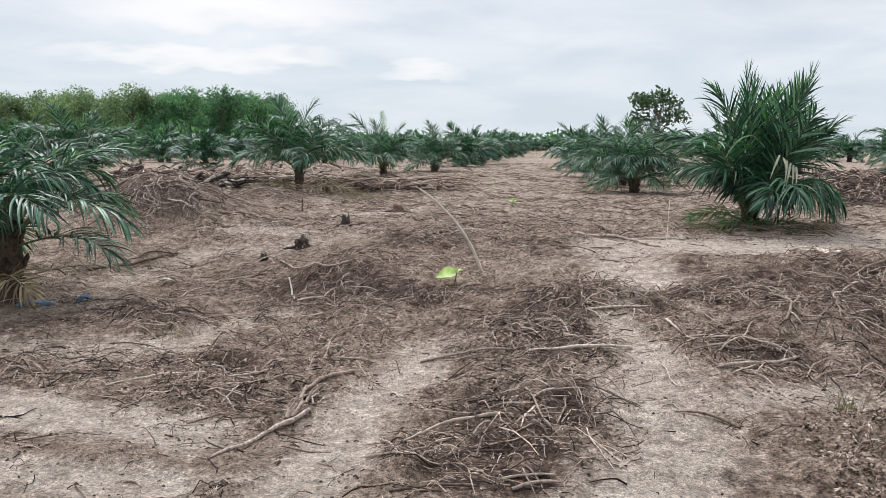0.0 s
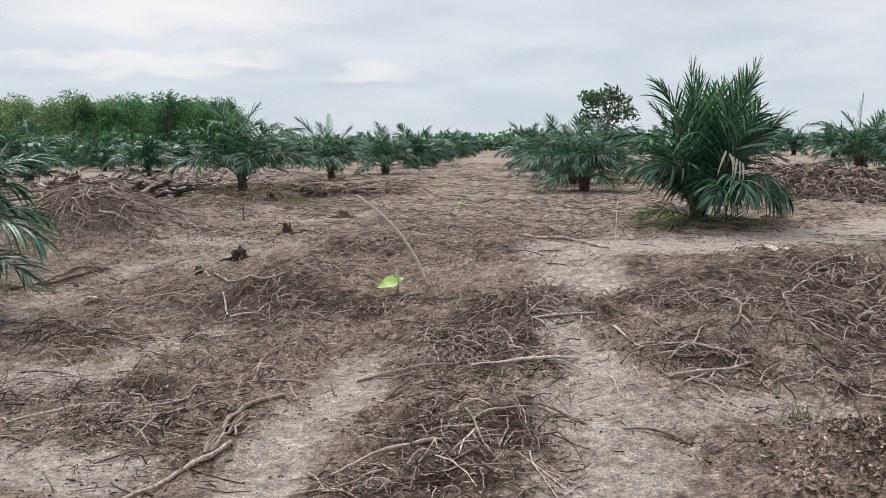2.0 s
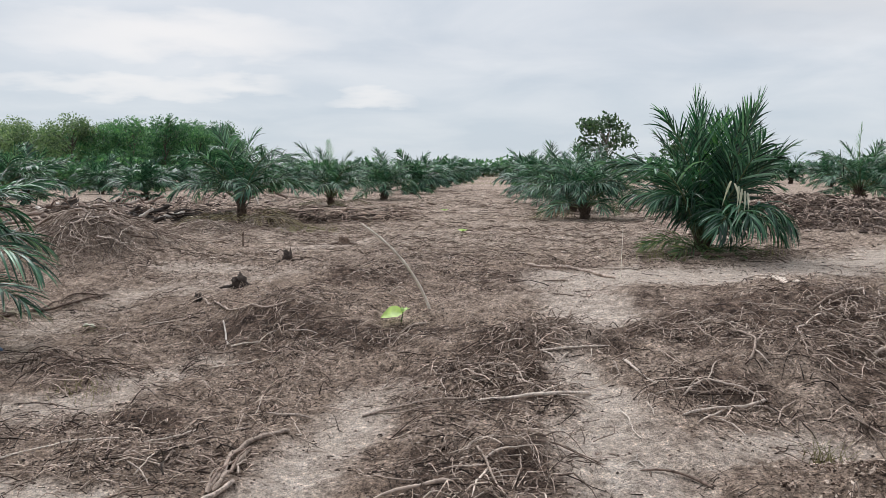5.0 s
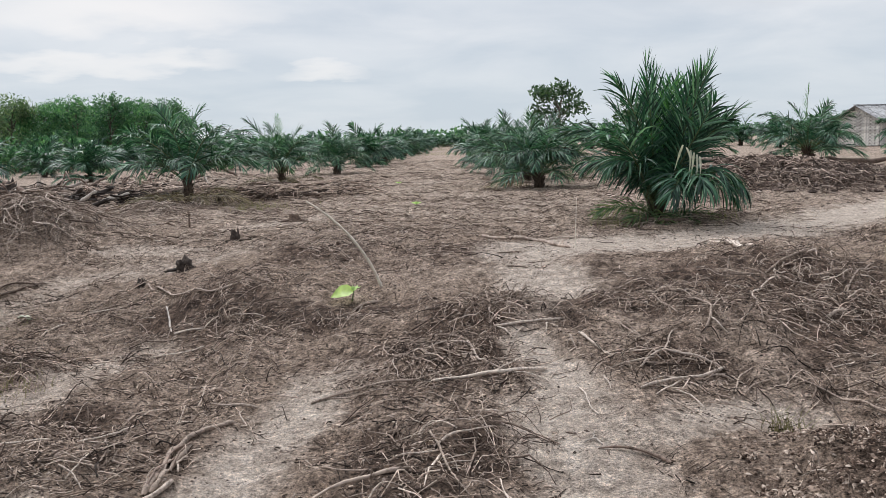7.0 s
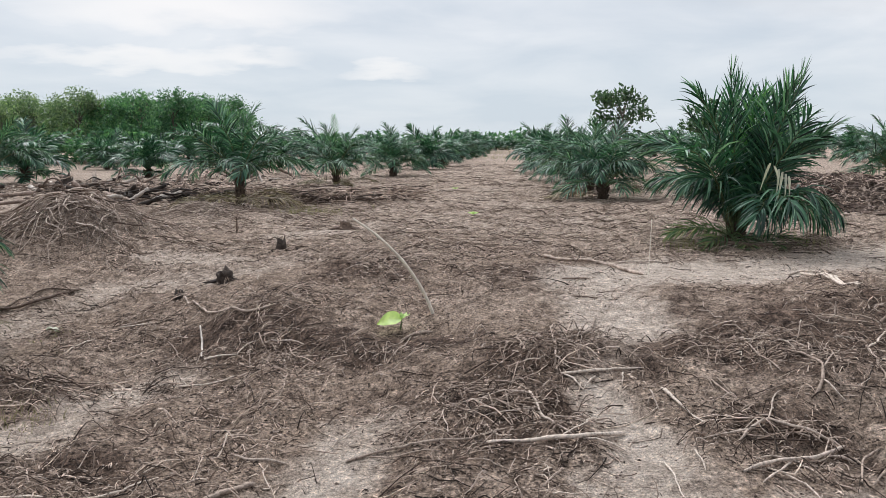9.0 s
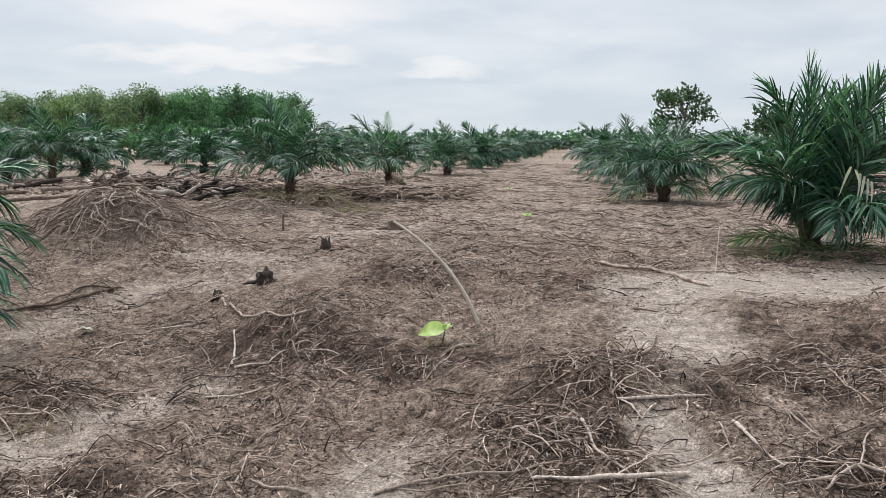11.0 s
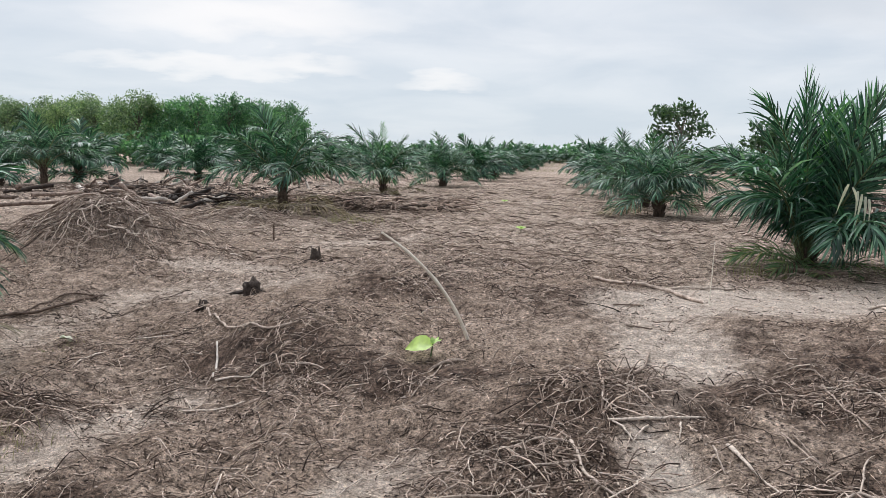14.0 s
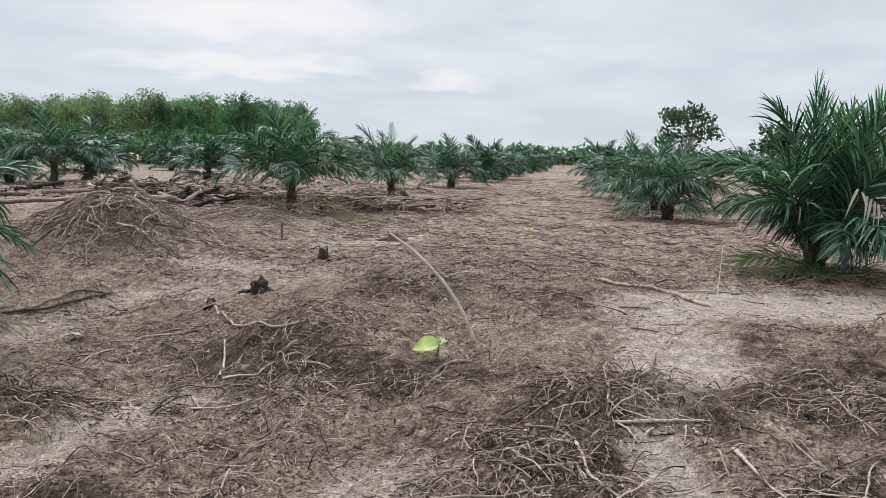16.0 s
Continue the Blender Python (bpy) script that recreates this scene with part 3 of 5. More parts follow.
FULL = (("inner", 3), ("middle", 11), ("outer", 12), ("low", 5))
tall_palm = oil_palm(2.68, 12.6, 0.95, 0.2, 0.1, (("core", 13), ("inner", 9), ("hanging", 13), ("middle", 5), ("yellow", 6)), 1, "tall dense oil palm with yellowing lower fronds beside track", facing=(("middle", 190, 60), ("yellow", 255, 100)))
oil_palm(-5.25, 7.25, 0.76, 0.78, 0.12, (("inner", 1), ("middle", 7), ("hanging", 7), ("outer", 11), ("low", 3), ("dead", 4)), 2, "low young oil palm with arching dark green fronds")
oil_palm(-5.95, 17.5, 0.84, 0.72, 0.095, (("inner", 3), ("middle", 12), ("outer", 12), ("dead", 9)), 3, "young oil palm on a short dark trunk")
oil_palm(-5.42, 23.3, 0.77, 0.46, 0.09, (("spear", 1), ("inner", 3), ("middle", 9), ("outer", 10), ("dead", 7)), 4, "young oil palm with one upright spear frond")
oil_palm(1.6, 20.4, 0.86, 0.42, 0.12, (("inner", 2), ("middle", 13), ("hanging", 5), ("outer", 13), ("low", 5), ("dead", 3)), 5, "spreading oil palm with fronds drooping to the ground")
oil_palm(10.5, 26.7, 0.92, 0.6, 0.17, (("spear", 1), ("inner", 3), ("middle", 6), ("outer", 11), ("low", 7)), 6, "wide oil palm with a tall unopened spear")
oil_palm(-14.2, 21.3, 0.74, 0.82, 0.09, (("inner", 3), ("middle", 10), ("outer", 11)), 7, "young oil palm behind the heap of logs")
oil_palm(1.55, 24.1, 0.82, 0.45, 0.12, FULL, 10, "bushy oil palm along the cleared lane")
oil_palm(1.15, 28.4, 0.86, 0.4, 0.15, FULL, 8, "bushy oil palm along the cleared lane")
oil_palm(-5.55, 32.8, 0.84, 0.5, 0.15, FULL, 9, "bushy oil palm along the cleared lane")


tall_palm.rotation_euler = (radians(2), radians(9), 0.0)
# a few bleached leaflets hang in the tall palm
strip_s = np.linspace(0, 1, 6)
for dx, ln, lean in ((0.0, 0.24, -0.25), (0.05, 0.12, 0.7), (0.11, 0.22, 0.12), (0.16, 0.25, 0.02), (0.2, 0.2, 0.2), (0.24, 0.15, 0.3)):
    w = 0.02 * np.interp(strip_s, [0, 0.3, 1], [0.6, 1, 0.15])
    mid_line = np.stack([dx + lean * ln * strip_s, -0.86 - 0.04 * strip_s + 0 * w, 1.16 - ln * strip_s - 0.5 * dx - 0.1 * strip_s ** 3], -1)
    off = np.stack([w, 0.4 * w, 0 * w], -1)
    v = np.stack([mid_line - off, mid_line + np.array([0, -0.006, 0]), mid_line + off], 1).reshape(-1, 3)
    idx = np.arange(18).reshape(6, 3)
    f = np.stack([idx[:-1, :-1], idx[:-1, 1:], idx[1:, 1:], idx[1:, :-1]], -1).reshape(-1, 4)
    part("leaflet", np_mesh("leaflet", v, f, M_PALEFROND), tall_palm, "bleached white leaflet")


def far_palm(seed):
    """A farther oil palm, built once and copied: fronds as single parts."""
    r = np.random.default_rng(seed)
    palm = tagged(new("oil_palm"), "bushy green oil palm in the plantation rows", "palm", "oil palms of the plantation")
    part("trunk", trunk_mesh(0.5, 0.16, seed), palm)
    az = 0.0
    for kind_name, n in (("inner", 3), ("middle", 11), ("outer", 11), ("low", 5)):
        for k in range(n):
            az += 2.399 + r.normal(0, 0.2)
            fr = part("frond", FROND_MESH["far_" + kind_name, int(r.integers(0, 3))], palm)
            fr.matrix_basis = Matrix.Translation((0, 0, 0.5 if kind_name != "low" else 0.3)) @ Matrix.Rotation(az, 4, "Z") @ Matrix.Rotation(radians(r.normal(0, 6)), 4, "Y") @ Matrix.Rotation(radians(r.normal(0, 14)), 4, "X") @ Matrix.Scale(r.uniform(0.85, 1.12), 4)
    return palm


far_kinds = [far_palm(40 + k) for k in range(3)]
spots = []
for row, (x0, slope, y0, y1) in enumerate(((-5.6, -0.02, 41, 125), (1.0, -0.03, 36, 125), (-13.8, -0.02, 30, 112), (9.8, -0.02, 35.5, 112), (18.5, -0.01, 28, 105), (-22.5, -0.02, 27, 62), (27, 0.0, 62, 110), (-31, -0.02, 33, 58), (-40, 0, 36, 56))):
    y = y0
    while y < y1:
        spots.append((x0 + slope * (y - y0) + rng.normal(0, 0.35), y + rng.normal(0, 0.5)))
        y += 6.2 if row < 2 else 7.6
spots += [(-26 + 3.1 * k + rng.normal(0, 0.8), 47 + (k % 3) * 4.5) for k in range(6)]
spots += [(-18.0, 24.2), (-20.6, 25.9), (-17.2, 27.0), (-23.5, 24.0)]
spots += [(x, 112 + rng.uniform(0, 10)) for x in (-10.5, -8.8, -7.4, -6.0, -4.6, -3.4, -2.0, -0.6, 1.0, 2.6)]
for k, (x, y) in enumerate(spots):
    m = pose(x, y, land1(x, y) - 0.04, 0, 0, float(rng.uniform(0, 360))) @ Matrix.Scale(float(rng.uniform(0.8, 1.0)), 4)
    if k < 3:
        far_kinds[k].matrix_basis = m
    else:
        c = copy_thing(far_kinds[k % 3], m)
        c.matrix_basis = m

# ---------- broad-leaved trees ----------


def leaf_cloud(centres, radii, per, size, r, flat=0.75):
    """Many small leaves round the clump centres."""
    n = len(centres) * per
    c = np.repeat(centres, per, 0)
    rad = np.repeat(radii, per)
    d = r.normal(0, 1, (n, 3))
    d /= np.linalg.norm(d, axis=1, keepdims=True)
    p = c + d * (rad * r.uniform(0.25, 1.0, n) ** 0.6)[:, None] * np.array([1, 1, flat])
    a = r.normal(0, 1, (n, 3))
    a /= np.linalg.norm(a, axis=1, keepdims=True)
    b = np.cross(a, r.normal(0, 1, (n, 3)))
    b /= np.linalg.norm(b, axis=1, keepdims=True)
    s = (size * r.uniform(0.6, 1.4, n))[:, None]
    v = np.stack([p - a * s, p - b * s * 0.42, p + a * s, p + b * s * 0.42], 1).reshape(-1, 3)
    return v, np.arange(n * 4).reshape(n, 4)


def broad_tree(name, height, spread, crown_low, clumps, per, leaf, mat, seed, label, category="tree", group=""):
    r = np.random.default_rng(seed)
    tree = tagged(new(name), label, category, group)
    k = 9
    t = np.linspace(0, 1, k)
    lean = r.normal(0, 0.04, 2)
    stem = np.stack([lean[0] * height * t ** 2 + r.normal(0, 0.03, k) * (t > 0), lean[1] * height * t ** 2 + r.normal(0, 0.03, k) * (t > 0), -0.1 + t * height * 0.86], -1)
    pieces = [tubes(stem[None], (height * (0.017 * (1 - t) + 0.003))[None], 8)]
    centres, radii, tips = [], [], []
    for i in range(clumps):
        f = r.uniform(0, 1) ** 0.8
        zc = height * (crown_low + (0.95 - crown_low) * f)
        reach = spread * math.sqrt(max(0.05, 1 - (abs(f - 0.42) / 0.68) ** 2)) * r.uniform(0.25, 1.0)
        a = r.uniform(0, 6.283)
        c = np.array([math.cos(a) * reach, math.sin(a) * reach, zc])
        centres.append(c)
        radii.append(spread * r.uniform(0.2, 0.38))
        if i < 22:
            o = np.array([np.interp(max(0.2, zc / height - 0.22), t * 0.86, stem[:, q]) for q in range(3)])
            w = np.linspace(0, 1, 6)[:, None]
            limb = o + (c - o) * w + np.array([0, 0, 1]) * np.sin(w * 3.1416) * 0.08 * height
            pieces.append(tubes(limb[None], (height * 0.0075 * (1.05 - w[:, 0]))[None], 5))
    for i in range(clumps // 2):
        a, q = r.uniform(0, 6.283), r.uniform(0.1, 0.85)
        tip = np.array([math.cos(a) * spread * q, math.sin(a) * spread * q, height * (1.04 - 0.24 * q * q + r.uniform(0, 0.07))])
        w = np.linspace(0, 1, 5)[:, None]
        foot = np.array([tip[0] * 0.7, tip[1] * 0.7, tip[2] - 0.2 * height])
        pieces.append(tubes((foot + (tip - foot) * w)[None], (height * 0.0022 * (1.1 - w[:, 0]))[None], 4))
        tips += [foot + (tip - foot) * b for b in (0.5, 0.75, 1.0)]
    part("trunk", np_mesh("trunk", *join(*pieces), M_BARK), tree)
    part("crown", np_mesh("crown", *join(leaf_cloud(np.array(centres), np.array(radii), per, leaf, r), leaf_cloud(np.array(tips), np.full(len(tips), spread * 0.16), 9, leaf * 0.9, r)), mat, False), tree)
    return tree


WOOD_SHAPES = ((5.0, 2.5, 0.1), (5.4, 2.3, 0.14), (4.7, 2.7, 0.08), (5.2, 2.7, 0.14), (5.2, 2.5, 0.22), (5.0, 2.5, 0.2))
wood_kinds = [broad_tree("tree", h, s, low, 46, 110, 0.115, M_DEEPWOODS if k < 3 else M_WOODS, 60 + k, "leafy woodland tree with dense deep green crown" if k < 3 else "leafy woodland tree with thin olive green crown", group="trees of the wood") for k, (h, s, low) in enumerate(WOOD_SHAPES)]
placed = set()
for k in range(68):
    a = radians(-20.3 - 0.7 * k + rng.normal(0, 0.25))
    d = 66 + (k % 3) * 5 + rng.uniform(-1.5, 1.5)
    scale = (0.65 if k == 0 else 0.85 if k == 1 else 0.88 if k < 4 else 0.92 if k < 13 else 0.84) * rng.uniform(0.86, 1.14)
    x, y = math.sin(a) * d, math.cos(a) * d
    m = pose(x, y, land1(x, y), 0, 0, float(rng.uniform(0, 360))) @ Matrix.Scale(float(scale), 4)
    pick = k % 3 if k < 14 else 3 + k % 3
    if pick in placed:
        copy_thing(wood_kinds[pick], m).matrix_basis = m
    else:
        wood_kinds[pick].matrix_basis = m
        placed.add(pick)
# low belt of distant scrub that closes the horizon
belt_r = np.random.default_rng(5)
belt_a = np.radians(belt_r.uniform(-75, 75, 900))
belt_d = belt_r.uniform(150, 210, 900)
belt_c = np.stack([np.sin(belt_a) * belt_d, np.cos(belt_a) * belt_d, belt_r.uniform(0.3, 2.6, 900) ** 1.0], -1)
tagged(new("far_scrub", np_mesh("far_scrub", *leaf_cloud(belt_c, belt_r.uniform(1.2, 2.6, 900), 22, 0.55, belt_r), M_DEEPWOODS, False)), "belt of distant green scrub", "scrub", kind="stuff")
under_r = np.random.default_rng(6)
under_a = np.radians(under_r.uniform(-68, -20.5, 420))
under_d = under_r.uniform(60, 72, 420)
under_c = np.stack([np.sin(under_a) * under_d, np.cos(under_a) * under_d, under_r.uniform(0.3, 2.0, 420)], -1)
tagged(new("undergrowth", np_mesh("undergrowth", *leaf_cloud(under_c, under_r.uniform(0.5, 1.2, 420), 60, 0.16, under_r), M_DEEPWOODS, False)), "green undergrowth along the wood's edge", "undergrowth", kind="stuff")
lone = broad_tree("tree", 4.25, 2.0, 0.42, 26, 40, 0.16, M_TREE, 90, "dark broad-leaved tree standing above the palms")
lone.location = (5.05, 52.0, land1(5.05, 52))
shrub = broad_tree("tree", 3.1, 1.5, 0.3, 22, 50, 0.15, M_TREE, 91, "low round dark tree behind the palms")
shrub.location = (9.3, 46.0, land1(9.3, 46))

# ---------- litter on the ground ----------


def scatter(n, boxes, power, share_of_clods=0.85):
    """Random spots on the plan, thick where the ground is littered: boxes of x0, x1, y0, y1, share."""
    out = []
    for x0, x1, y0, y1, share in boxes:
        m = int(n * share)
        got = 0
        while got < m:
            x, y = rng.uniform(x0, x1, m * 2), rng.uniform(y0, y1, m * 2)
            dens = (1 - 0.9 * sandiness(x, y)) * (1 - share_of_clods * np.exp(-((x - 2.1) / 0.8) ** 2 - ((y - 4.3) / 0.6) ** 2)) * np.clip(0.22 + 0.3 * smooth(9.5, 12, y) + fbm(x, y, 2.6, 4, 23) * 0.75 + 0.5 * thickness_of_litter(x, y), 0.03, 1) ** power
            keep = rng.uniform(0, 1, m * 2) < dens
            pts = np.stack([x[keep], y[keep]], -1)[: m - got]
            out.append(pts)
            got += len(pts)
    return np.concatenate(out)


def wander(spots, length, knots, curl, lift, heading=None):
    """Curving paths along the ground from the spots."""
    n = len(spots)
    a = rng.uniform(0, 2 * np.pi, n) if heading is None else heading
    turn = rng.normal(0, curl * 0.25, n)
    x, y = spots[:, 0].copy(), spots[:, 1].copy()
    pts = []
    for k in range(knots):
        pts.append(np.stack([x, y], -1))
        x, y = x + np.cos(a) * length / (knots - 1), y + np.sin(a) * length / (knots - 1)
        a = a + turn + np.clip(rng.standard_t(2, n) * curl * 0.85, -1.3, 1.3)
    p = np.stack(pts, 1)
    z = land(p[..., 0], p[..., 1])
    t = np.linspace(0, 1, knots)
    arch = np.sin(t * np.pi * rng.uniform(0.5, 1.4, n)[:, None]) * (rng.uniform(0, 1, n)[:, None] ** 2) * lift
    return np.concatenate([p, (z + arch)[..., None]], 2)


NEAR = ((-5.5, 4.2, 3.4, 7.5, 0.42), (-6.5, 5.5, 7.5, 11.5, 0.3), (-11, 9, 11.5, 18, 0.2), (-16, 13, 18, 32, 0.08))


def side_shoots(p, rad, share):
    """Shorter twigs that leave the given ones half way."""
    n, k, _ = p.shape
    pick = np.flatnonzero(rng.uniform(0, 1, n) < share)
    at_knot = rng.integers(1, k - 1, len(pick))
    o, q = p[pick, at_knot], p[pick, at_knot + 1]
    run = np.linalg.norm(p[pick, -1, :2] - p[pick, 0, :2], axis=1) * rng.uniform(0.3, 0.7, len(pick))
    head = np.arctan2(q[:, 1] - o[:, 1], q[:, 0] - o[:, 0]) + rng.choice([-1, 1], len(pick)) * rng.uniform(0.4, 1.1, len(pick))
    c = wander(o[:, :2], run, 4, 0.2, 0.02, heading=head)
    fade = np.linspace(1, 0, 4)
    c[..., 2] = np.maximum(c[..., 2], c[..., 2] * (1 - fade) + o[:, 2:] * fade)
    return c, rad[pick, at_knot][:, None] * np.array([0.85, 0.7, 0.55, 0.35])


def litter(name, n, lengths, rads, knots, sides, curl, lift, mat, label, power, boxes=NEAR):
    sp = scatter(n, boxes, power)
    n = len(sp)
    far_scale = 1 + 0.05 * np.clip(sp[:, 1] - 8, 0, 25)
    ln = rng.uniform(*lengths, n) * rng.uniform(0.5, 1.3, n) * far_scale
    p = wander(sp, ln, knots, curl, lift, heading=rng.normal(0, 1.0, n) * np.where(sp[:, 1] > 11.5, 0.45, 1.1) + np.pi * rng.integers(0, 2, n))
    rad0 = rng.uniform(*rads, n) * (0.6 + ln / lengths[1] * 0.5)
    rad = rad0[:, None] * np.linspace(1, 0.45, knots)[None] * rng.uniform(0.85, 1.15, (n, knots))
    p[..., 2] += rad0[:, None] * 0.5
    v, f = tubes(p, rad, sides)
    if knots > 5:
        v, f = join((v, f), tubes(*side_shoots(p, rad, 0.6), sides))
    tagged(new(name, np_mesh(name, v, f, mat)), label, "litter", kind="stuff")


litter("root_litter", 2600, (0.07, 0.28), (0.0024, 0.0055), 6, 5, 0.22, 0.08, M_ROOT, "tangled dry roots strewn over the dark soil", 2.0)
litter("pale_root_litter", 2200, (0.06, 0.26), (0.0022, 0.0048), 7, 5, 0.24, 0.09, M_PALEROOT, "weathered pale roots lying on the soil", 2.0)
litter("stalk_litter", 1500, (0.15, 0.42), (0.0022, 0.0048), 4, 4, 0.06, 0.06, M_ROOT, "straight dry stalks lying in the litter", 1.8)
litter("twig_litter", 7500, (0.03, 0.13), (0.0018, 0.0042), 4, 4, 0.25, 0.035, M_ROOT, "short broken brown twigs on the soil", 1.5)
litter("straw_litter", 6500, (0.04, 0.16), (0.0012, 0.0026), 3, 3, 0.15, 0.025, M_STRAW, "fine dry straw and fibres", 0.8, ((-5.5, 4.2, 3.4, 7.5, 0.3), (-6.5, 5.5, 7.5, 11.5, 0.25), (-9, 7, 11.5, 20, 0.3), (-9, 7, 20, 34, 0.15)))
litter("wood_chips", 19000, (0.012, 0.05), (0.0022, 0.006), 3, 4, 0.1, 0.01, M_ROOT, "small chips of broken root and bark", 1.1, ((-5.5, 4.2, 3.4, 7.5, 0.5), (-6.5, 5.5, 7.5, 11.5, 0.35), (-9, 7, 11.5, 16, 0.15)))
# long flattened stalks that lie across the cleared lane
LANE = ((-9, 5, 11.5, 18, 0.45), (-10, 5, 18, 30, 0.4), (-10, 4, 30, 50, 0.15))
litter("lane_twigs", 8000, (0.05, 0.19), (0.005, 0.011), 4, 3, 0.14, 0.05, M_PALEROOT, "broken twigs scattered over the cleared lane", 2.4, LANE)
litter("lane_straw", 6500, (0.06, 0.24), (0.003, 0.007), 4, 3, 0.16, 0.05, M_STRAW, "dry stalks lying across the cleared lane", 1.5, LANE)


def crumbs(name, n, boxes, sizes, mat, label, heaped=0.0):
    sp = scatter(n, boxes, 0.7, 0.0)
    n = len(sp)
    octa = np.array([(1, 0, 0), (-1, 0, 0), (0, 1, 0), (0, -1, 0), (0, 0, 1), (0, 0, -1)], float)
    tri = np.array([(0, 2, 4), (2, 1, 4), (1, 3, 4), (3, 0, 4), (2, 0, 5), (1, 2, 5), (3, 1, 5), (0, 3, 5)])
    s = rng.uniform(*sizes, n) * rng.uniform(0.4, 1.3, n)
    a = rng.uniform(0, 6.283, n)
    loc = octa[None] * rng.uniform(0.55, 1.3, (n, 6, 1)) * np.array([1, 0.8, 0.6]) * s[:, None, None]
    x = loc[..., 0] * np.cos(a)[:, None] - loc[..., 1] * np.sin(a)[:, None]
    y = loc[..., 0] * np.sin(a)[:, None] + loc[..., 1] * np.cos(a)[:, None]
    zc = land(sp[:, 0], sp[:, 1]) + s * 0.2
    z = loc[..., 2]
    if heaped:
        # long chips lie across one another at all angles
        x, y = loc[..., 0] * 1.5 * np.cos(a)[:, None] - loc[..., 1] * np.sin(a)[:, None], loc[..., 0] * 1.5 * np.sin(a)[:, None] + loc[..., 1] * np.cos(a)[:, None]
        z = z + loc[..., 0] * rng.normal(0, 0.6, (n, 1)) + loc[..., 1] * rng.normal(0, 0.4, (n, 1))
        zc = zc + rng.uniform(0, heaped, n) * roughness_of_mounds(sp[:, 0], sp[:, 1])
    v = np.stack([x + sp[:, :1], y + sp[:, 1:], z + zc[:, None]], -1)
    f = (tri[None] + 6 * np.arange(n)[:, None, None]).reshape(-1, 3)
    tagged(new(name, np_mesh(name, v.reshape(-1, 3), f, mat, False)), label, "soil", kind="stuff")


crumbs("soil_crumbs", 34000, ((-5.5, 4.2, 3.4, 8, 0.6), (-6.5, 5.5, 8, 12, 0.4)), (0.004, 0.013), M_CRUMB, "loose crumbs of dark soil")
crumbs("burnt_crumbs", 170, ((-2.3, -1.2, 8.9, 10.4, 0.8), (-3.6, -2.8, 11.2, 12.0, 0.2)), (0.01, 0.04), M_CLOD, "scatter of burnt clods and bark")
crumbs("soil_clods", 12000, ((1.35, 2.9, 3.6, 5.0, 1.0),), (0.004, 0.013), M_CLOD, "heap of dark soil clods and chips", 0.05)
crumbs("debris_chunks", 3200, ((3.2, 10.5, 15.5, 20, 0.5), (-16, -6, 18, 25, 0.5)), (0.03, 0.09), M_CRUMB, "broken clods on the debris heaps")


def heap_roots(name, cx, cy, rx, ry, n, lengths, rads, mat, label, rise=0.05, curl=0.15):
    """Roots that trail down from the top of a mound on all sides."""
    a = rng.uniform(0, 6.283, n)
    d = rng.uniform(0, 0.75, n)
    sp = np.stack([cx + np.cos(a) * d * rx, cy + np.sin(a) * d * ry], -1)
    p = wander(sp, rng.uniform(*lengths, n), 8, curl, 0.08, heading=a + rng.normal(0, 0.85, n))
    rad0 = rng.uniform(*rads, n)
    p[..., 2] += rad0[:, None] * 0.5 + rise * rng.uniform(0, 1, (n, 1))
    rad = rad0[:, None] * np.linspace(1, 0.35, 8)[None]
    tagged(new(name, np_mesh(name, *join(tubes(p, rad, 4), tubes(*side_shoots(p, rad, 0.7), 4)), mat)), label, "roots", kind="stuff")


heap_roots("root_heap", -6.3, 12.1, 1.45, 1.2, 420, (0.25, 0.95), (0.004, 0.01), M_PALEROOT, "mound of grey trailing roots over earth", 0.1, 0.32)
heap_roots("root_heap", -6.3, 12.0, 1.3, 1.05, 100, (0.35, 1.1), (0.007, 0.014), M_PALEROOT, "thick pale roots trailing down a mound", 0.14, 0.34)
heap_roots("root_heap", 2.7, 7.3, 1.9, 1.35, 330, (0.07, 0.26), (0.0025, 0.006), M_PALEROOT, "tangled pale roots on a dark earth mound", 0.05)
heap_roots("root_heap", 2.05, 4.45, 0.75, 0.55, 60, (0.03, 0.11), (0.003, 0.006), M_PALEROOT, "broken chips and roots on dark clods", 0.03, 0.06)
heap_roots("root_heap", 0.12, 5.1, 0.6, 0.4, 46, (0.12, 0.4), (0.002, 0.0045), M_PALEROOT, "tuft of thin pale roots on a low mound", 0.05)
heap_roots("root_heap", 0.35, 7.05, 0.6, 0.35, 45, (0.1, 0.3), (0.0022, 0.0048), M_PALEROOT, "roots hanging over a small bank", 0.05)
heap_roots("root_heap", -2.2, 8.3, 0.8, 0.6, 45, (0.12, 0.4), (0.002, 0.0045), M_ROOT, "thin roots round a low mound", 0.02)
heap_roots("root_heap", -3.3, 6.7, 0.6, 0.35, 80, (0.2, 0.5), (0.003, 0.006), M_ROOT, "brown roots over a small bank", 0.05)
heap_roots("root_heap", -5.9, 15.7, 1.1, 0.6, 130, (0.4, 1.1), (0.004, 0.01), M_PALEROOT, "low mound of dry roots", 0.05)
heap_roots("debris_heap", 6.6, 17.4, 3.6, 2.0, 1300, (0.1, 0.4), (0.005, 0.013), M_ROOT, "windrow of dry stalks and roots", 0.12)
heap_roots("debris_heap", -11, 21.5, 4.2, 2.6, 800, (0.3, 1.4), (0.006, 0.018), M_PALEROOT, "dry branches and roots heaped in a row", 0.15)
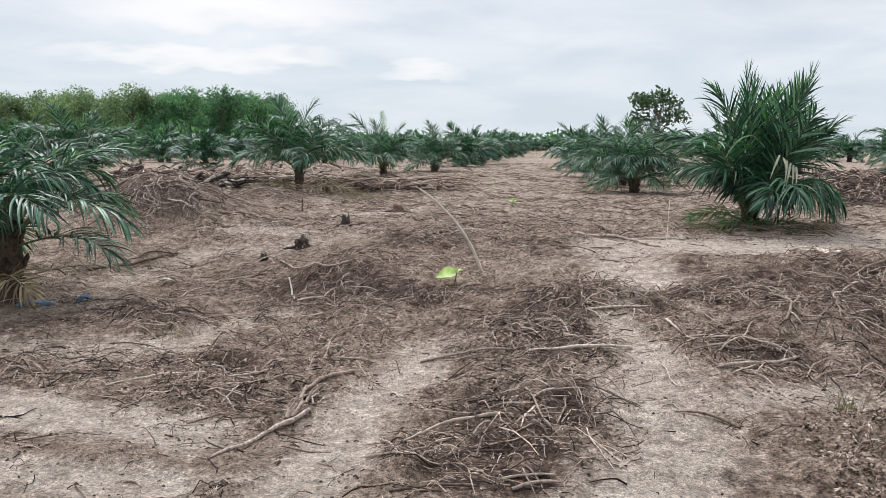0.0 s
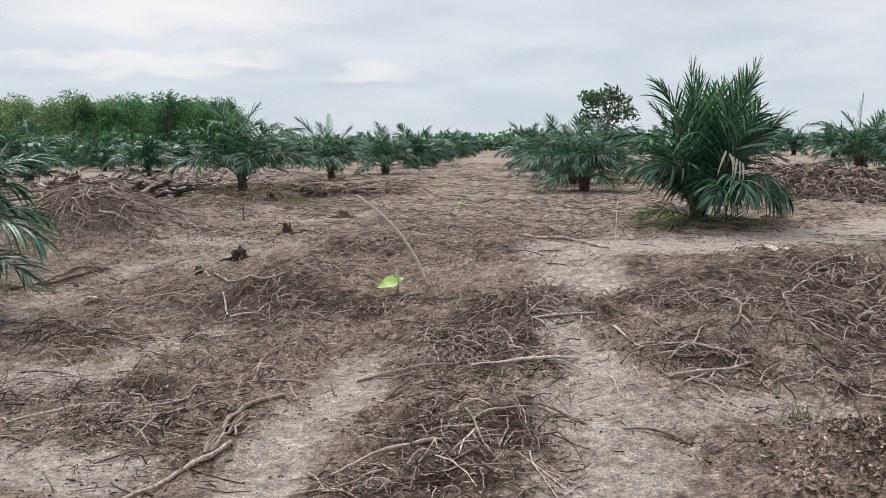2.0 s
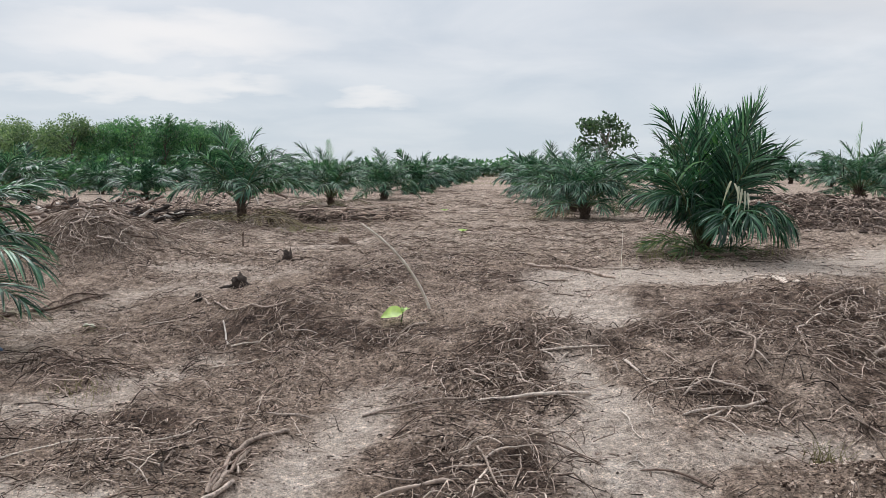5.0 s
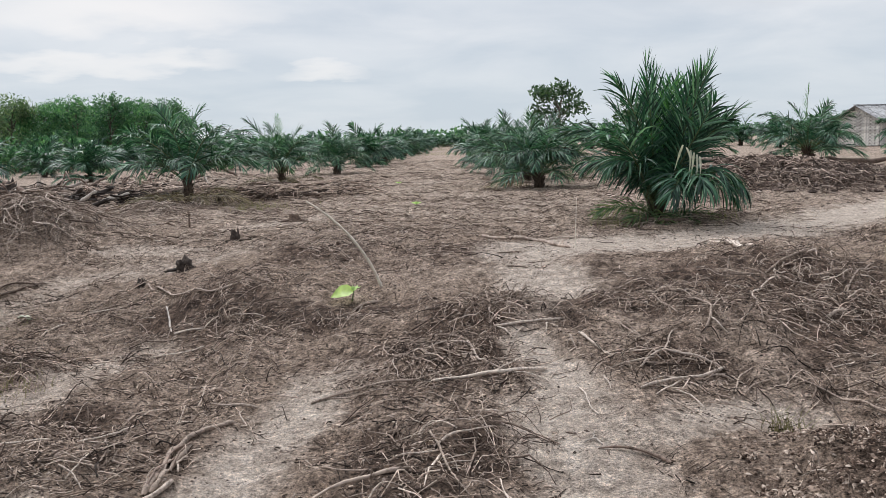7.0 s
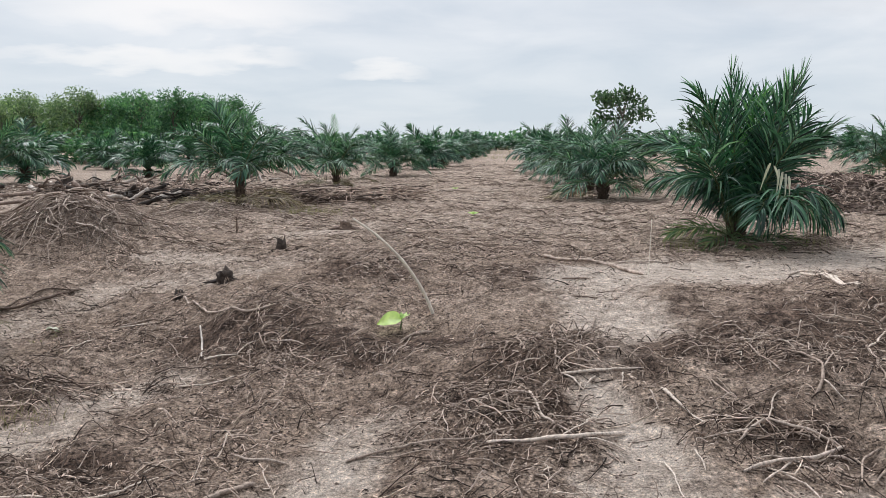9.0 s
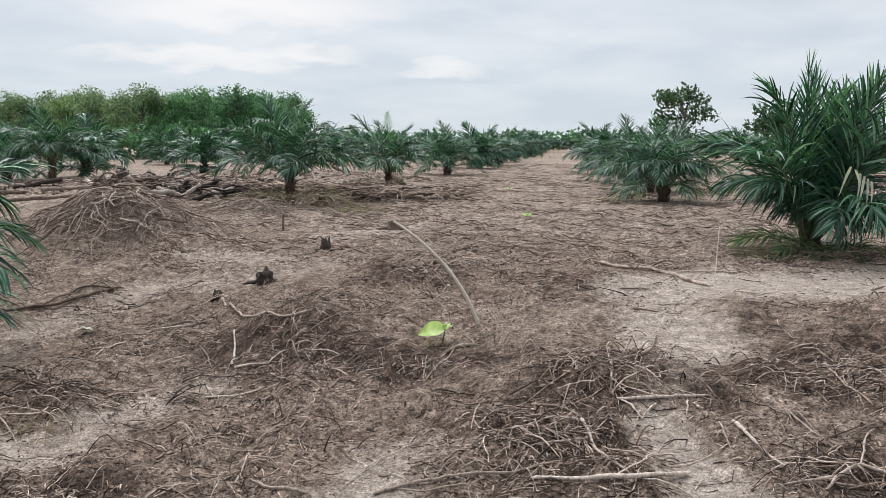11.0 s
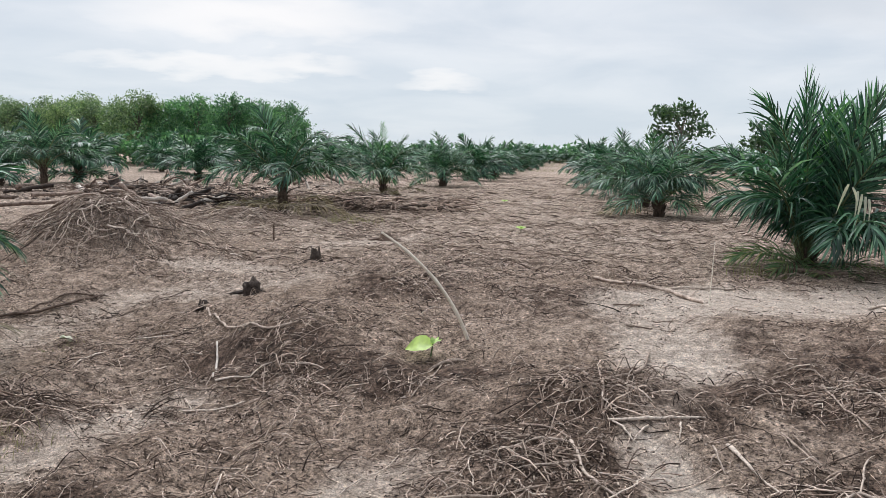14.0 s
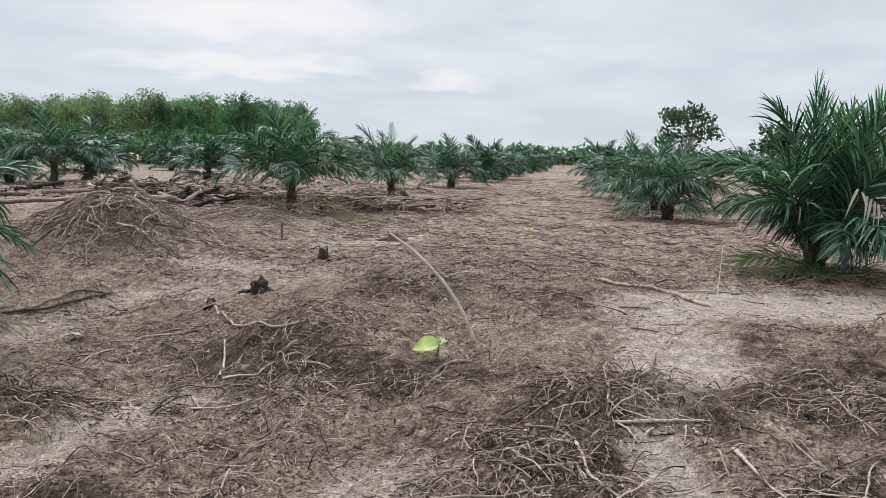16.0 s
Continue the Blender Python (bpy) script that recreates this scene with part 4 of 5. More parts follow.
heap_roots("debris_heap", -9.2, 20.2, 3.2, 1.6, 60, (0.25, 0.8), (0.01, 0.024), M_ROOT, "grey-brown broken boughs heaped with roots", 0.3, 0.3)
heap_roots("debris_heap", -8.6, 19.0, 2.6, 1.2, 36, (0.4, 1.0), (0.012, 0.03), M_CHAR, "charred black boughs among heaped roots", 0.22, 0.3)
heap_roots("debris_heap", -4.4, 19.4, 2.3, 1.0, 520, (0.3, 1.0), (0.006, 0.016), M_ROOT, "dead fronds and stalks below a palm", 0.32)
heap_roots("debris_heap", -8.0, 20.6, 2.0, 1.2, 380, (0.3, 1.0), (0.006, 0.016), M_ROOT, "dead fronds and stalks between the palms", 0.25)
heap_roots("debris_heap", 7.2, 17.0, 3.6, 2.0, 1500, (0.1, 0.4), (0.006, 0.016), M_CRUMB, "broken roots and bark heaped in a windrow", 0.1)
heap_roots("debris_heap", 2.7, 12.3, 0.9, 0.6, 150, (0.2, 0.7), (0.004, 0.009), M_STRAW, "dry stalks round the foot of a palm", 0.05)

# ---------- single branches ----------


def branch(strands, label, mat, lift, name="branch"):
    """A branch or root with its side shoots, lying on the ground: strands of (spots of the plan, radius at each end)."""
    pieces, o = [], None
    for points, r0, r1 in strands:
        pts = np.array(points, float)
        d = np.concatenate([[0], np.cumsum(np.linalg.norm(np.diff(pts, axis=0), axis=1))])
        k = max(8, int(d[-1] / 0.035))
        s = np.linspace(0, d[-1], k)
        x, y = np.interp(s, d, pts[:, 0]), np.interp(s, d, pts[:, 1])
        ker = np.array([0.25, 0.5, 0.25])
        for q in range(2):
            x[1:-1], y[1:-1] = np.convolve(x, ker, "valid"), np.convolve(y, ker, "valid")
        ease = np.sin(np.pi * np.linspace(0, 1, k))
        x += fbm(s, 0 * s + 40 * r0 + pts[0, 0], 9.0, 3, 71) * 0.005 * ease
        y += fbm(s, 0 * s + 40 * r0 + pts[0, 1], 9.0, 3, 72) * 0.008 * ease
        kink = rng.normal(0, 0.0035, (2, k)) * ease
        x, y = x + kink[0], y + kink[1]
        z = land(x, y)
        for q in range(5):
            z[1:-1] = np.convolve(z, ker, "valid")
        t = s / d[-1]
        rad = (r0 + (r1 - r0) * t) * (1 + fbm(s, 0 * s + pts[0, 0], 22.0, 3, 73) * 0.5)
        rad[0] *= 0.75
        rad[-1] *= 0.5
        z = z + lift * (0.15 + 0.3 * ease) + rad * 0.5 + fbm(s, 0 * s + pts[0, 1], 7.0, 2, 74) * 0.006
        if o is None:
            o = np.array([x[0], y[0], z[0]])
        v, f = tubes(np.stack([x, y, z], -1)[None] - o, rad[None], 8)
        pieces.append((v + rng.normal(0, 0.17 if r0 > 0.012 else 0.1, v.shape) * min(r0, r1), f))
    ob = new(name, np_mesh(name, *join(*pieces), mat))
    ob.location = o
    return tagged(ob, label, "branch")


branch(((((-1.27, 5.43), (-1.39, 5.29), (-1.46, 5.22), (-1.48, 4.99), (-1.42, 4.66), (-1.42, 4.52)), 0.0132, 0.0178), (((-1.41, 5.13), (-1.42, 4.90), (-1.38, 4.61), (-1.40, 4.55)), 0.0099, 0.0130),), "thick peeling grey branch with a forked end", M_BRANCH, 0.03)
branch(((((-1.32, 4.63), (-1.41, 4.48), (-1.47, 4.27), (-1.52, 4.05), (-1.59, 3.89)), 0.0147, 0.0073),), "straight pale branch resting beside a thicker one", M_BRANCH, 0.02)
branch(((((-0.68, 4.21), (-0.57, 4.50), (-0.37, 4.58), (-0.17, 4.64)), 0.0079, 0.0100),), "straight smooth brown stick on the soil", M_LOG, 0.09)
branch(((((-0.85, 4.11), (-0.63, 4.06), (-0.53, 4.30)), 0.0079, 0.0044),), "grey-brown stick lying beside a straight one", M_BRANCH, 0.02)
branch(((((-0.85, 4.42), (-0.68, 4.11)), 0.0046, 0.0037),), "short broken stick pointing out of the litter", M_BRANCH, 0.02)
branch(((((-0.42, 4.63), (-0.33, 4.70)), 0.0070, 0.0042),), "dark brown dead branch lying on litter", M_DARKBRANCH, 0.03)
branch(((((-0.09, 3.80), (0.02, 3.88), (0.12, 3.90)), 0.0100, 0.0089),), "thick pale stick among dark litter", M_BRANCH, 0.03)
branch(((((-0.14, 3.93), (-0.04, 3.93), (0.11, 3.94)), 0.0069, 0.0042),), "thick pale stick among dark litter", M_BRANCH, 0.03)
branch(((((-0.60, 3.58), (-0.45, 3.73), (-0.23, 3.76)), 0.0089, 0.0066),), "dark brown dead branch lying on litter", M_DARKBRANCH, 0.03)
branch(((((-0.46, 4.09), (-0.31, 4.20), (-0.14, 4.27)), 0.0072, 0.0045),), "dark brown dead branch lying on litter", M_DARKBRANCH, 0.03)
branch(((((-0.31, 3.99), (-0.27, 3.79), (-0.24, 3.67)), 0.0037, 0.0029),), "thin pale stick standing out of the litter", M_BRANCH, 0.04)
branch(((((-0.89, 5.77), (-0.71, 5.89), (-0.47, 5.88), (-0.21, 5.99), (-0.05, 6.08)), 0.0088, 0.0061), (((-0.78, 5.83), (-0.58, 5.80), (-0.38, 5.82)), 0.0045, 0.0037),), "long weathered branch with side shoots across litter", M_BRANCH, 0.03)
branch(((((-0.16, 5.92), (0.03, 5.85), (0.22, 5.84), (0.36, 5.86), (0.59, 6.05)), 0.0088, 0.0130), (((0.22, 5.84), (0.38, 6.03), (0.44, 6.23)), 0.0044, 0.0039), (((0.36, 5.86), (0.51, 5.85), (0.59, 5.82)), 0.0044, 0.0037),), "pale split stick on the soil", M_BRANCH, 0.05)
branch(((((0.07, 6.52), (0.12, 6.32), (0.20, 5.99), (0.31, 5.90)), 0.0097, 0.0059), (((0.08, 6.50), (-0.09, 6.50), (-0.23, 6.38)), 0.0065, 0.0048), (((0.13, 6.32), (0.01, 6.23), (-0.19, 6.17)), 0.0056, 0.0039), (((0.18, 6.27), (0.36, 6.11), (0.48, 6.04)), 0.0047, 0.0030),), "crooked forked branch across other sticks", M_BRANCH, 0.05)
branch(((((-0.23, 6.72), (-0.05, 6.64), (0.08, 6.53)), 0.0068, 0.0049), (((-0.07, 6.64), (0.12, 6.60), (0.32, 6.65)), 0.0042, 0.0033),), "thin pale root lying along a bank", M_PALEROOT, 0.03)
branch(((((0.23, 7.13), (0.32, 7.18), (0.46, 7.28), (0.57, 8.04)), 0.0106, 0.0071), (((0.24, 7.15), (0.24, 6.90), (0.23, 6.80)), 0.0106, 0.0060), (((0.23, 7.13), (0.13, 7.03), (0.02, 6.95)), 0.0063, 0.0044), (((0.32, 7.18), (0.43, 7.00), (0.51, 6.90)), 0.0063, 0.0043),), "forked pale root reaching down a small bank", M_PALEROOT, 0.04)
branch(((((0.27, 6.74), (0.47, 6.72), (0.79, 6.83)), 0.0100, 0.0069), (((0.29, 6.73), (0.40, 6.60)), 0.0068, 0.0050), (((0.48, 6.70), (0.40, 6.60)), 0.0059, 0.0042), (((0.65, 6.73), (0.63, 6.57)), 0.0059, 0.0041),), "long thin stick at the foot of a bank", M_BRANCH, 0.03)
branch(((((0.85, 6.48), (0.92, 6.27), (1.01, 6.02)), 0.0107, 0.0053),), "thin crooked stick lying on sand", M_BRANCH, 0.03)
branch(((((0.78, 6.47), (0.79, 6.32), (0.81, 6.25)), 0.0057, 0.0039), (((0.78, 6.36), (0.75, 6.31)), 0.0048, 0.0032),), "short forked twig on sand", M_BRANCH, 0.03)
branch(((((1.33, 6.02), (1.25, 5.96), (1.15, 5.86)), 0.0091, 0.0059), (((1.33, 6.02), (1.50, 5.94), (1.66, 5.88)), 0.0091, 0.0061), (((1.33, 6.02), (1.42, 6.27), (1.51, 6.41)), 0.0054, 0.0033), (((1.25, 5.96), (1.11, 5.88), (0.97, 5.91)), 0.0060, 0.0045),), "arched forked branch on the soil", M_BRANCH, 0.05)
branch(((((1.08, 5.50), (1.27, 5.68), (1.46, 5.74), (1.56, 5.81), (1.67, 5.90)), 0.0082, 0.0110), (((1.37, 5.73), (1.28, 5.60), (1.15, 5.43)), 0.0059, 0.0041), (((1.28, 5.60), (1.36, 5.50), (1.40, 5.34)), 0.0057, 0.0034), (((1.56, 5.81), (1.70, 5.81)), 0.0060, 0.0045), (((1.40, 5.69), (1.28, 5.74), (1.18, 5.67)), 0.0051, 0.0036),), "crooked pale branch with side shoots", M_BRANCH, 0.05)
branch(((((1.63, 5.56), (1.74, 5.84), (1.85, 5.91)), 0.0058, 0.0054),), "crooked pale root standing on the soil", M_PALEROOT, 0.04)
branch(((((1.69, 5.57), (1.80, 5.70), (1.90, 5.75)), 0.0058, 0.0060),), "crooked pale root standing on the soil", M_PALEROOT, 0.04)
branch(((((0.75, 5.70), (0.77, 5.48), (0.77, 5.34), (0.81, 5.26)), 0.0057, 0.0040),), "thin crooked twig on sand", M_BRANCH, 0.03)
branch(((((0.91, 5.78), (0.92, 5.55)), 0.0051, 0.0035),), "thin crooked twig on sand", M_BRANCH, 0.03)
branch(((((0.74, 4.85), (0.88, 4.85), (1.00, 4.81), (1.06, 4.68)), 0.0037, 0.0117),), "dark brown dead branch lying on sand", M_DARKBRANCH, 0.03)
branch(((((0.68, 4.91), (0.74, 4.95), (0.77, 4.89)), 0.0037, 0.0049), (((0.73, 4.94), (0.75, 5.03)), 0.0037, 0.0032),), "pale splintered chip of wood on sand", M_PALEWOOD, 0.02)
branch(((((-0.10, 5.00), (-0.03, 4.78), (0.05, 4.48), (0.12, 4.34)), 0.0083, 0.0038), (((-0.03, 4.78), (-0.07, 4.65), (-0.09, 4.40)), 0.0071, 0.0033), (((-0.07, 4.84), (0.05, 4.94), (0.24, 5.06)), 0.0072, 0.0032), (((-0.05, 4.81), (-0.15, 4.74), (-0.26, 4.81)), 0.0042, 0.0030), (((-0.03, 4.77), (0.03, 4.83), (0.12, 4.86)), 0.0042, 0.0030),), "pale crooked roots spreading over a low mound", M_PALEROOT, 0.06)
branch(((((0.17, 5.07), (0.32, 5.14), (0.45, 5.02), (0.56, 4.89)), 0.0075, 0.0037),), "dark root bent over a low mound", M_DARKBRANCH, 0.04)
branch(((((0.13, 4.95), (0.14, 4.81), (0.09, 4.64)), 0.0050, 0.0035), (((0.14, 4.85), (0.21, 4.93)), 0.0036, 0.0031),), "pale crooked root reaching down a low mound", M_PALEROOT, 0.04)
branch(((((0.25, 4.54), (0.27, 4.34), (0.33, 4.20), (0.38, 4.09)), 0.0045, 0.0031),), "thin dry root lying on sandy soil", M_BRANCH, 0.03)
branch(((((-0.11, 4.65), (0.05, 4.73), (0.18, 4.77)), 0.0035, 0.0030),), "thin dry root lying on the soil", M_BRANCH, 0.03)
branch(((((2.05, 5.73), (2.23, 5.63), (2.29, 5.28), (2.38, 5.23)), 0.0053, 0.0094), (((2.13, 5.67), (2.04, 5.50)), 0.0053, 0.0044), (((2.18, 5.66), (2.12, 5.41), (2.09, 5.24)), 0.0053, 0.0042), (((2.07, 5.69), (1.93, 5.62)), 0.0053, 0.0037),), "long pale root with prongs on dark earth", M_PALEROOT, 0.05)
branch(((((1.60, 6.93), (1.74, 6.77), (1.77, 6.51), (1.71, 6.36), (1.66, 6.30)), 0.0062, 0.0096), (((1.72, 6.40), (1.74, 6.32), (1.81, 6.28)), 0.0066, 0.0049), (((1.77, 6.51), (2.04, 7.03)), 0.0058, 0.0046), (((1.74, 6.77), (1.76, 7.15)), 0.0052, 0.0046),), "branching pale root on an earth mound", M_PALEROOT, 0.05)
branch(((((2.19, 7.01), (2.11, 6.64), (2.06, 6.35)), 0.0073, 0.0058), (((2.19, 6.98), (2.38, 7.25), (2.58, 7.48)), 0.0064, 0.0049),), "bent pale root hanging down an earth mound", M_PALEROOT, 0.05)
branch(((((1.50, 7.29), (1.49, 6.86), (1.55, 6.58)), 0.0074, 0.0050),), "curved pale root on an earth mound", M_PALEROOT, 0.05)
branch(((((2.47, 7.52), (2.66, 7.70), (2.85, 7.78), (3.19, 8.29)), 0.0079, 0.0132),), "long pale root rising over an earth mound", M_PALEROOT, 0.05)
branch(((((2.92, 7.47), (3.02, 7.50), (3.11, 7.47)), 0.0132, 0.0173),), "thick broken pale root on an earth mound", M_PALEROOT, 0.06)
branch(((((2.96, 7.15), (3.20, 7.51), (3.48, 7.85)), 0.0068, 0.0076),), "long pale root rising over an earth mound", M_PALEROOT, 0.05)
branch(((((2.63, 6.82), (2.56, 6.58), (2.64, 6.58)), 0.0073, 0.0053),), "curved pale root on an earth mound", M_PALEROOT, 0.05)
branch(((((2.57, 6.55), (2.71, 6.66), (2.77, 6.69)), 0.0138, 0.0107),), "thick pale splinter on dark earth", M_BRANCH, 0.05)
branch(((((1.13, 6.61), (1.17, 6.48), (1.22, 6.25)), 0.0067, 0.0047),), "curved pale root on an earth mound", M_PALEROOT, 0.04)
branch(((((1.05, 6.98), (1.22, 7.13), (1.33, 7.12)), 0.0062, 0.0045),), "curved pale root on an earth mound", M_PALEROOT, 0.04)
branch(((((-3.39, 9.28), (-2.94, 8.60), (-2.62, 8.31), (-2.33, 8.16), (-2.13, 8.14), (-2.05, 8.13)), 0.0095, 0.0097), (((-3.06, 9.29), (-2.68, 9.00), (-2.13, 8.17), (-1.89, 8.08)), 0.0040, 0.0027),), "curved pale root lying over a low mound", M_LOG, 0.03)
branch(((((-2.76, 8.20), (-2.68, 8.04), (-2.45, 7.51)), 0.0079, 0.0082),), "bleached straight stick on dark soil", M_PALEWOOD, 0.03)
branch(((((-2.40, 7.45), (-2.26, 7.47), (-2.15, 7.48)), 0.0071, 0.0080), (((-2.16, 7.48), (-2.12, 7.56), (-2.05, 7.63)), 0.0060, 0.0041),), "weathered forked twig on dark soil", M_BRANCH, 0.03)
branch(((((-3.68, 8.55), (-3.55, 8.68), (-3.43, 8.75)), 0.0085, 0.0098),), "reddish brown stick on the soil", M_BRANCH, 0.03)
branch(((((-3.72, 7.75), (-3.68, 8.07)), 0.0068, 0.0070),), "weathered grey-brown stick lying on the soil", M_BRANCH, 0.03)
branch(((((-5.46, 8.77), (-5.23, 9.04), (-5.03, 9.39), (-4.94, 9.88)), 0.0180, 0.0102), (((-5.23, 9.06), (-5.25, 9.64), (-4.86, 9.92)), 0.0083, 0.0073),), "long dark branch lying on sandy soil", M_DARKBRANCH, 0.04)
branch(((((-0.95, 7.81), (-0.85, 7.89), (-0.71, 7.93)), 0.0080, 0.0160), (((-0.87, 7.88), (-0.89, 7.27), (-0.93, 7.13)), 0.0061, 0.0037), (((-0.92, 7.83), (-0.98, 7.45), (-1.03, 7.21)), 0.0050, 0.0028),), "short thick grey stick with thin roots", M_BRANCH, 0.03)
branch(((((-2.39, 6.99), (-2.16, 6.93), (-2.07, 7.22)), 0.0067, 0.0049), (((-2.32, 6.98), (-2.51, 7.22)), 0.0057, 0.0040),), "thin dry root lying on the soil", M_BRANCH, 0.03)
branch(((((-1.55, 5.83), (-1.37, 5.67), (-1.22, 5.74)), 0.0054, 0.0089),), "short pale stick with a broken end", M_BRANCH, 0.03)
branch(((((-1.99, 4.83), (-1.91, 4.80), (-1.80, 4.68)), 0.0055, 0.0046),), "grey stick standing out of root litter", M_BRANCH, 0.04)
branch(((((-1.92, 5.03), (-1.91, 4.85), (-1.92, 4.76)), 0.0049, 0.0040),), "grey stick standing out of root litter", M_BRANCH, 0.04)
branch(((((-2.72, 4.81), (-2.60, 4.95), (-2.46, 5.15), (-2.19, 5.12)), 0.0058, 0.0044),), "brown root lying over root litter", M_BRANCH, 0.03)
branch(((((-2.05, 5.14), (-1.88, 5.24), (-1.83, 5.54)), 0.0058, 0.0045),), "brown root lying over root litter", M_BRANCH, 0.03)
branch(((((-1.06, 5.87), (-0.98, 6.04), (-0.86, 6.30), (-0.84, 6.47)), 0.0033, 0.0030),), "long thin root curving over bare soil", M_BRANCH, 0.03)
branch(((((0.19, 10.97), (0.57, 10.63), (0.90, 10.38), (1.16, 9.77)), 0.0167, 0.0181), (((1.10, 10.25), (1.20, 10.52)), 0.0079, 0.0068),), "long pale forked branch beside the sandy track", M_LOG, 0.04)
branch(((((0.93, 10.56), (1.27, 10.60), (1.57, 10.72)), 0.0095, 0.0083),), "straight brown stick beside the sandy track", M_BRANCH, 0.03)
branch(((((2.66, 10.17), (2.82, 10.26), (2.97, 10.12), (2.67, 8.40)), 0.0107, 0.0189), (((2.78, 10.19), (2.87, 9.73), (2.65, 8.37)), 0.0108, 0.0131),), "bent log with dark underside on the track edge", M_BRANCH, 0.04)
branch(((((0.35, 9.35), (0.61, 9.39)), 0.0071, 0.0060),), "dark brown dead stick lying on sand", M_DARKBRANCH, 0.02)
branch(((((0.43, 8.60), (0.63, 8.65)), 0.0055, 0.0044),), "dark brown dead stick lying on sand", M_DARKBRANCH, 0.02)
branch(((((-5.21, 12.05), (-5.67, 14.12), (-4.91, 14.67)), 0.0105, 0.0090),), "long straight weathered pole on the ground", M_BRANCH, 0.04)
branch(((((-2.59, 14.79), (-2.02, 13.61)), 0.0086, 0.0078),), "weathered grey-brown stick lying on the soil", M_BRANCH, 0.03)
branch(((((-3.67, 8.51), (-3.40, 8.65)), 0.0060, 0.0050),), "weathered grey-brown stick lying on the soil", M_BRANCH, 0.03)
branch(((((-0.67, 8.31), (-0.49, 8.37), (-0.33, 8.86)), 0.0041, 0.0036),), "thin pale root lying on bare soil", M_PALEROOT, 0.03)
branch(((((-0.52, 7.92), (-0.48, 8.09), (-0.33, 8.03)), 0.0046, 0.0031),), "thin pale root lying on bare soil", M_PALEROOT, 0.03)
branch(((((-1.94, 7.04), (-1.78, 6.83), (-1.83, 6.77)), 0.0043, 0.0034),), "thin pale root lying on the soil", M_PALEROOT, 0.03)
branch(((((-2.96, 8.01), (-2.85, 7.91), (-2.69, 7.66)), 0.0053, 0.0042),), "thin pale root lying on the soil", M_PALEROOT, 0.03)
branch(((((-0.36, 6.21), (-0.36, 6.33), (-0.24, 6.35), (-0.06, 6.31), (0.06, 6.27)), 0.0039, 0.0034),), "looped pale root among litter", M_PALEROOT, 0.05)
branch(((((-0.48, 6.49), (-0.36, 6.64), (-0.14, 6.58), (-0.05, 6.64)), 0.0042, 0.0036),), "pale root arching over litter", M_PALEROOT, 0.05)
branch(((((0.47, 5.82), (0.53, 5.81), (0.57, 5.74)), 0.0030, 0.0025),), "thin crooked stick lying on sand", M_BRANCH, 0.03)
branch(((((1.79, 6.87), (1.64, 6.75), (1.50, 6.76), (1.38, 6.81)), 0.0040, 0.0039),), "pale root lying on the soil", M_PALEROOT, 0.04)
branch(((((1.50, 7.02), (1.51, 6.82), (1.51, 6.59)), 0.0047, 0.0037),), "pale root lying on the soil", M_PALEROOT, 0.04)
branch(((((1.07, 6.61), (1.14, 6.54), (1.15, 6.48)), 0.0043, 0.0036),), "pale root lying on the soil", M_PALEROOT, 0.04)
branch(((((1.18, 6.58), (1.21, 6.47), (1.23, 6.39)), 0.0043, 0.0035),), "pale root lying on the soil", M_PALEROOT, 0.04)
for k in range(5):
    dx, lo, hi = float(rng.normal(0, 0.035)), float(rng.uniform(4.5, 4.8)), float(rng.uniform(4.9, 5.2))
    branch(((((-1.43 + dx, hi), (-1.44 + dx, (lo + hi) / 2), (-1.41 + dx * 1.3, lo)), 0.004, 0.007),), "strip of pale bark peeling from a branch", M_BRANCH if k % 3 == 0 else M_LOG, 0.1, "bark_strip")

# loose roots, each a thing, on the littered ground
loose = scatter(170, ((-3.4, 3.2, 3.9, 7.6, 0.8), (-4.5, 4.0, 7.6, 9.5, 0.2)), 3.0)
for k, (x, y) in enumerate(loose):
    a, ln, turn = float(rng.uniform(0, 6.283)), float(rng.uniform(0.1, 0.34)), float(rng.normal(0, 0.9))
    mx, my = x + math.cos(a) * ln * 0.5, y + math.sin(a) * ln * 0.5
    ex, ey = mx + math.cos(a + turn) * ln * 0.5, my + math.sin(a + turn) * ln * 0.5
    r0 = float(rng.uniform(0.003, 0.006))
    strands = [(((x, y), (mx, my), (ex, ey)), r0, r0 * 0.6)]
    if k % 3 == 0:
        strands.append((((mx, my), (mx + math.cos(a - turn - 0.6) * ln * 0.35, my + math.sin(a - turn - 0.6) * ln * 0.35)), r0 * 0.75, r0 * 0.4))
    branch(strands, "loose pale root on littered soil" if k % 4 else "loose brown root on littered soil", M_PALEROOT if k % 4 else M_LOG, float(rng.uniform(0.01, 0.07)), "root")

# leaning dry cane, bent over at the top
u = np.linspace(0, 1, 16)
c0, c1, c2 = np.array((-0.74, 8.3, land1(-0.74, 8.3) - 0.06)), np.array((-0.86, 8.02, 0.42)), np.array((-1.27, 7.66, 0.76))
cane_path = ((1 - u) ** 2)[:, None] * c0 + (2 * u * (1 - u))[:, None] * c1 + (u ** 2)[:, None] * c2
cane_rad = 0.0125 - 0.006 * u + 0.0022 * (np.arange(16) % 4 == 0)
cane = tagged(new("cane", np_mesh("cane", *tubes((cane_path - c0)[None], 1.2 * cane_rad[None], 7), M_CANE)), "pale bent cane stuck leaning in the ground", "cane")
cane.location = c0

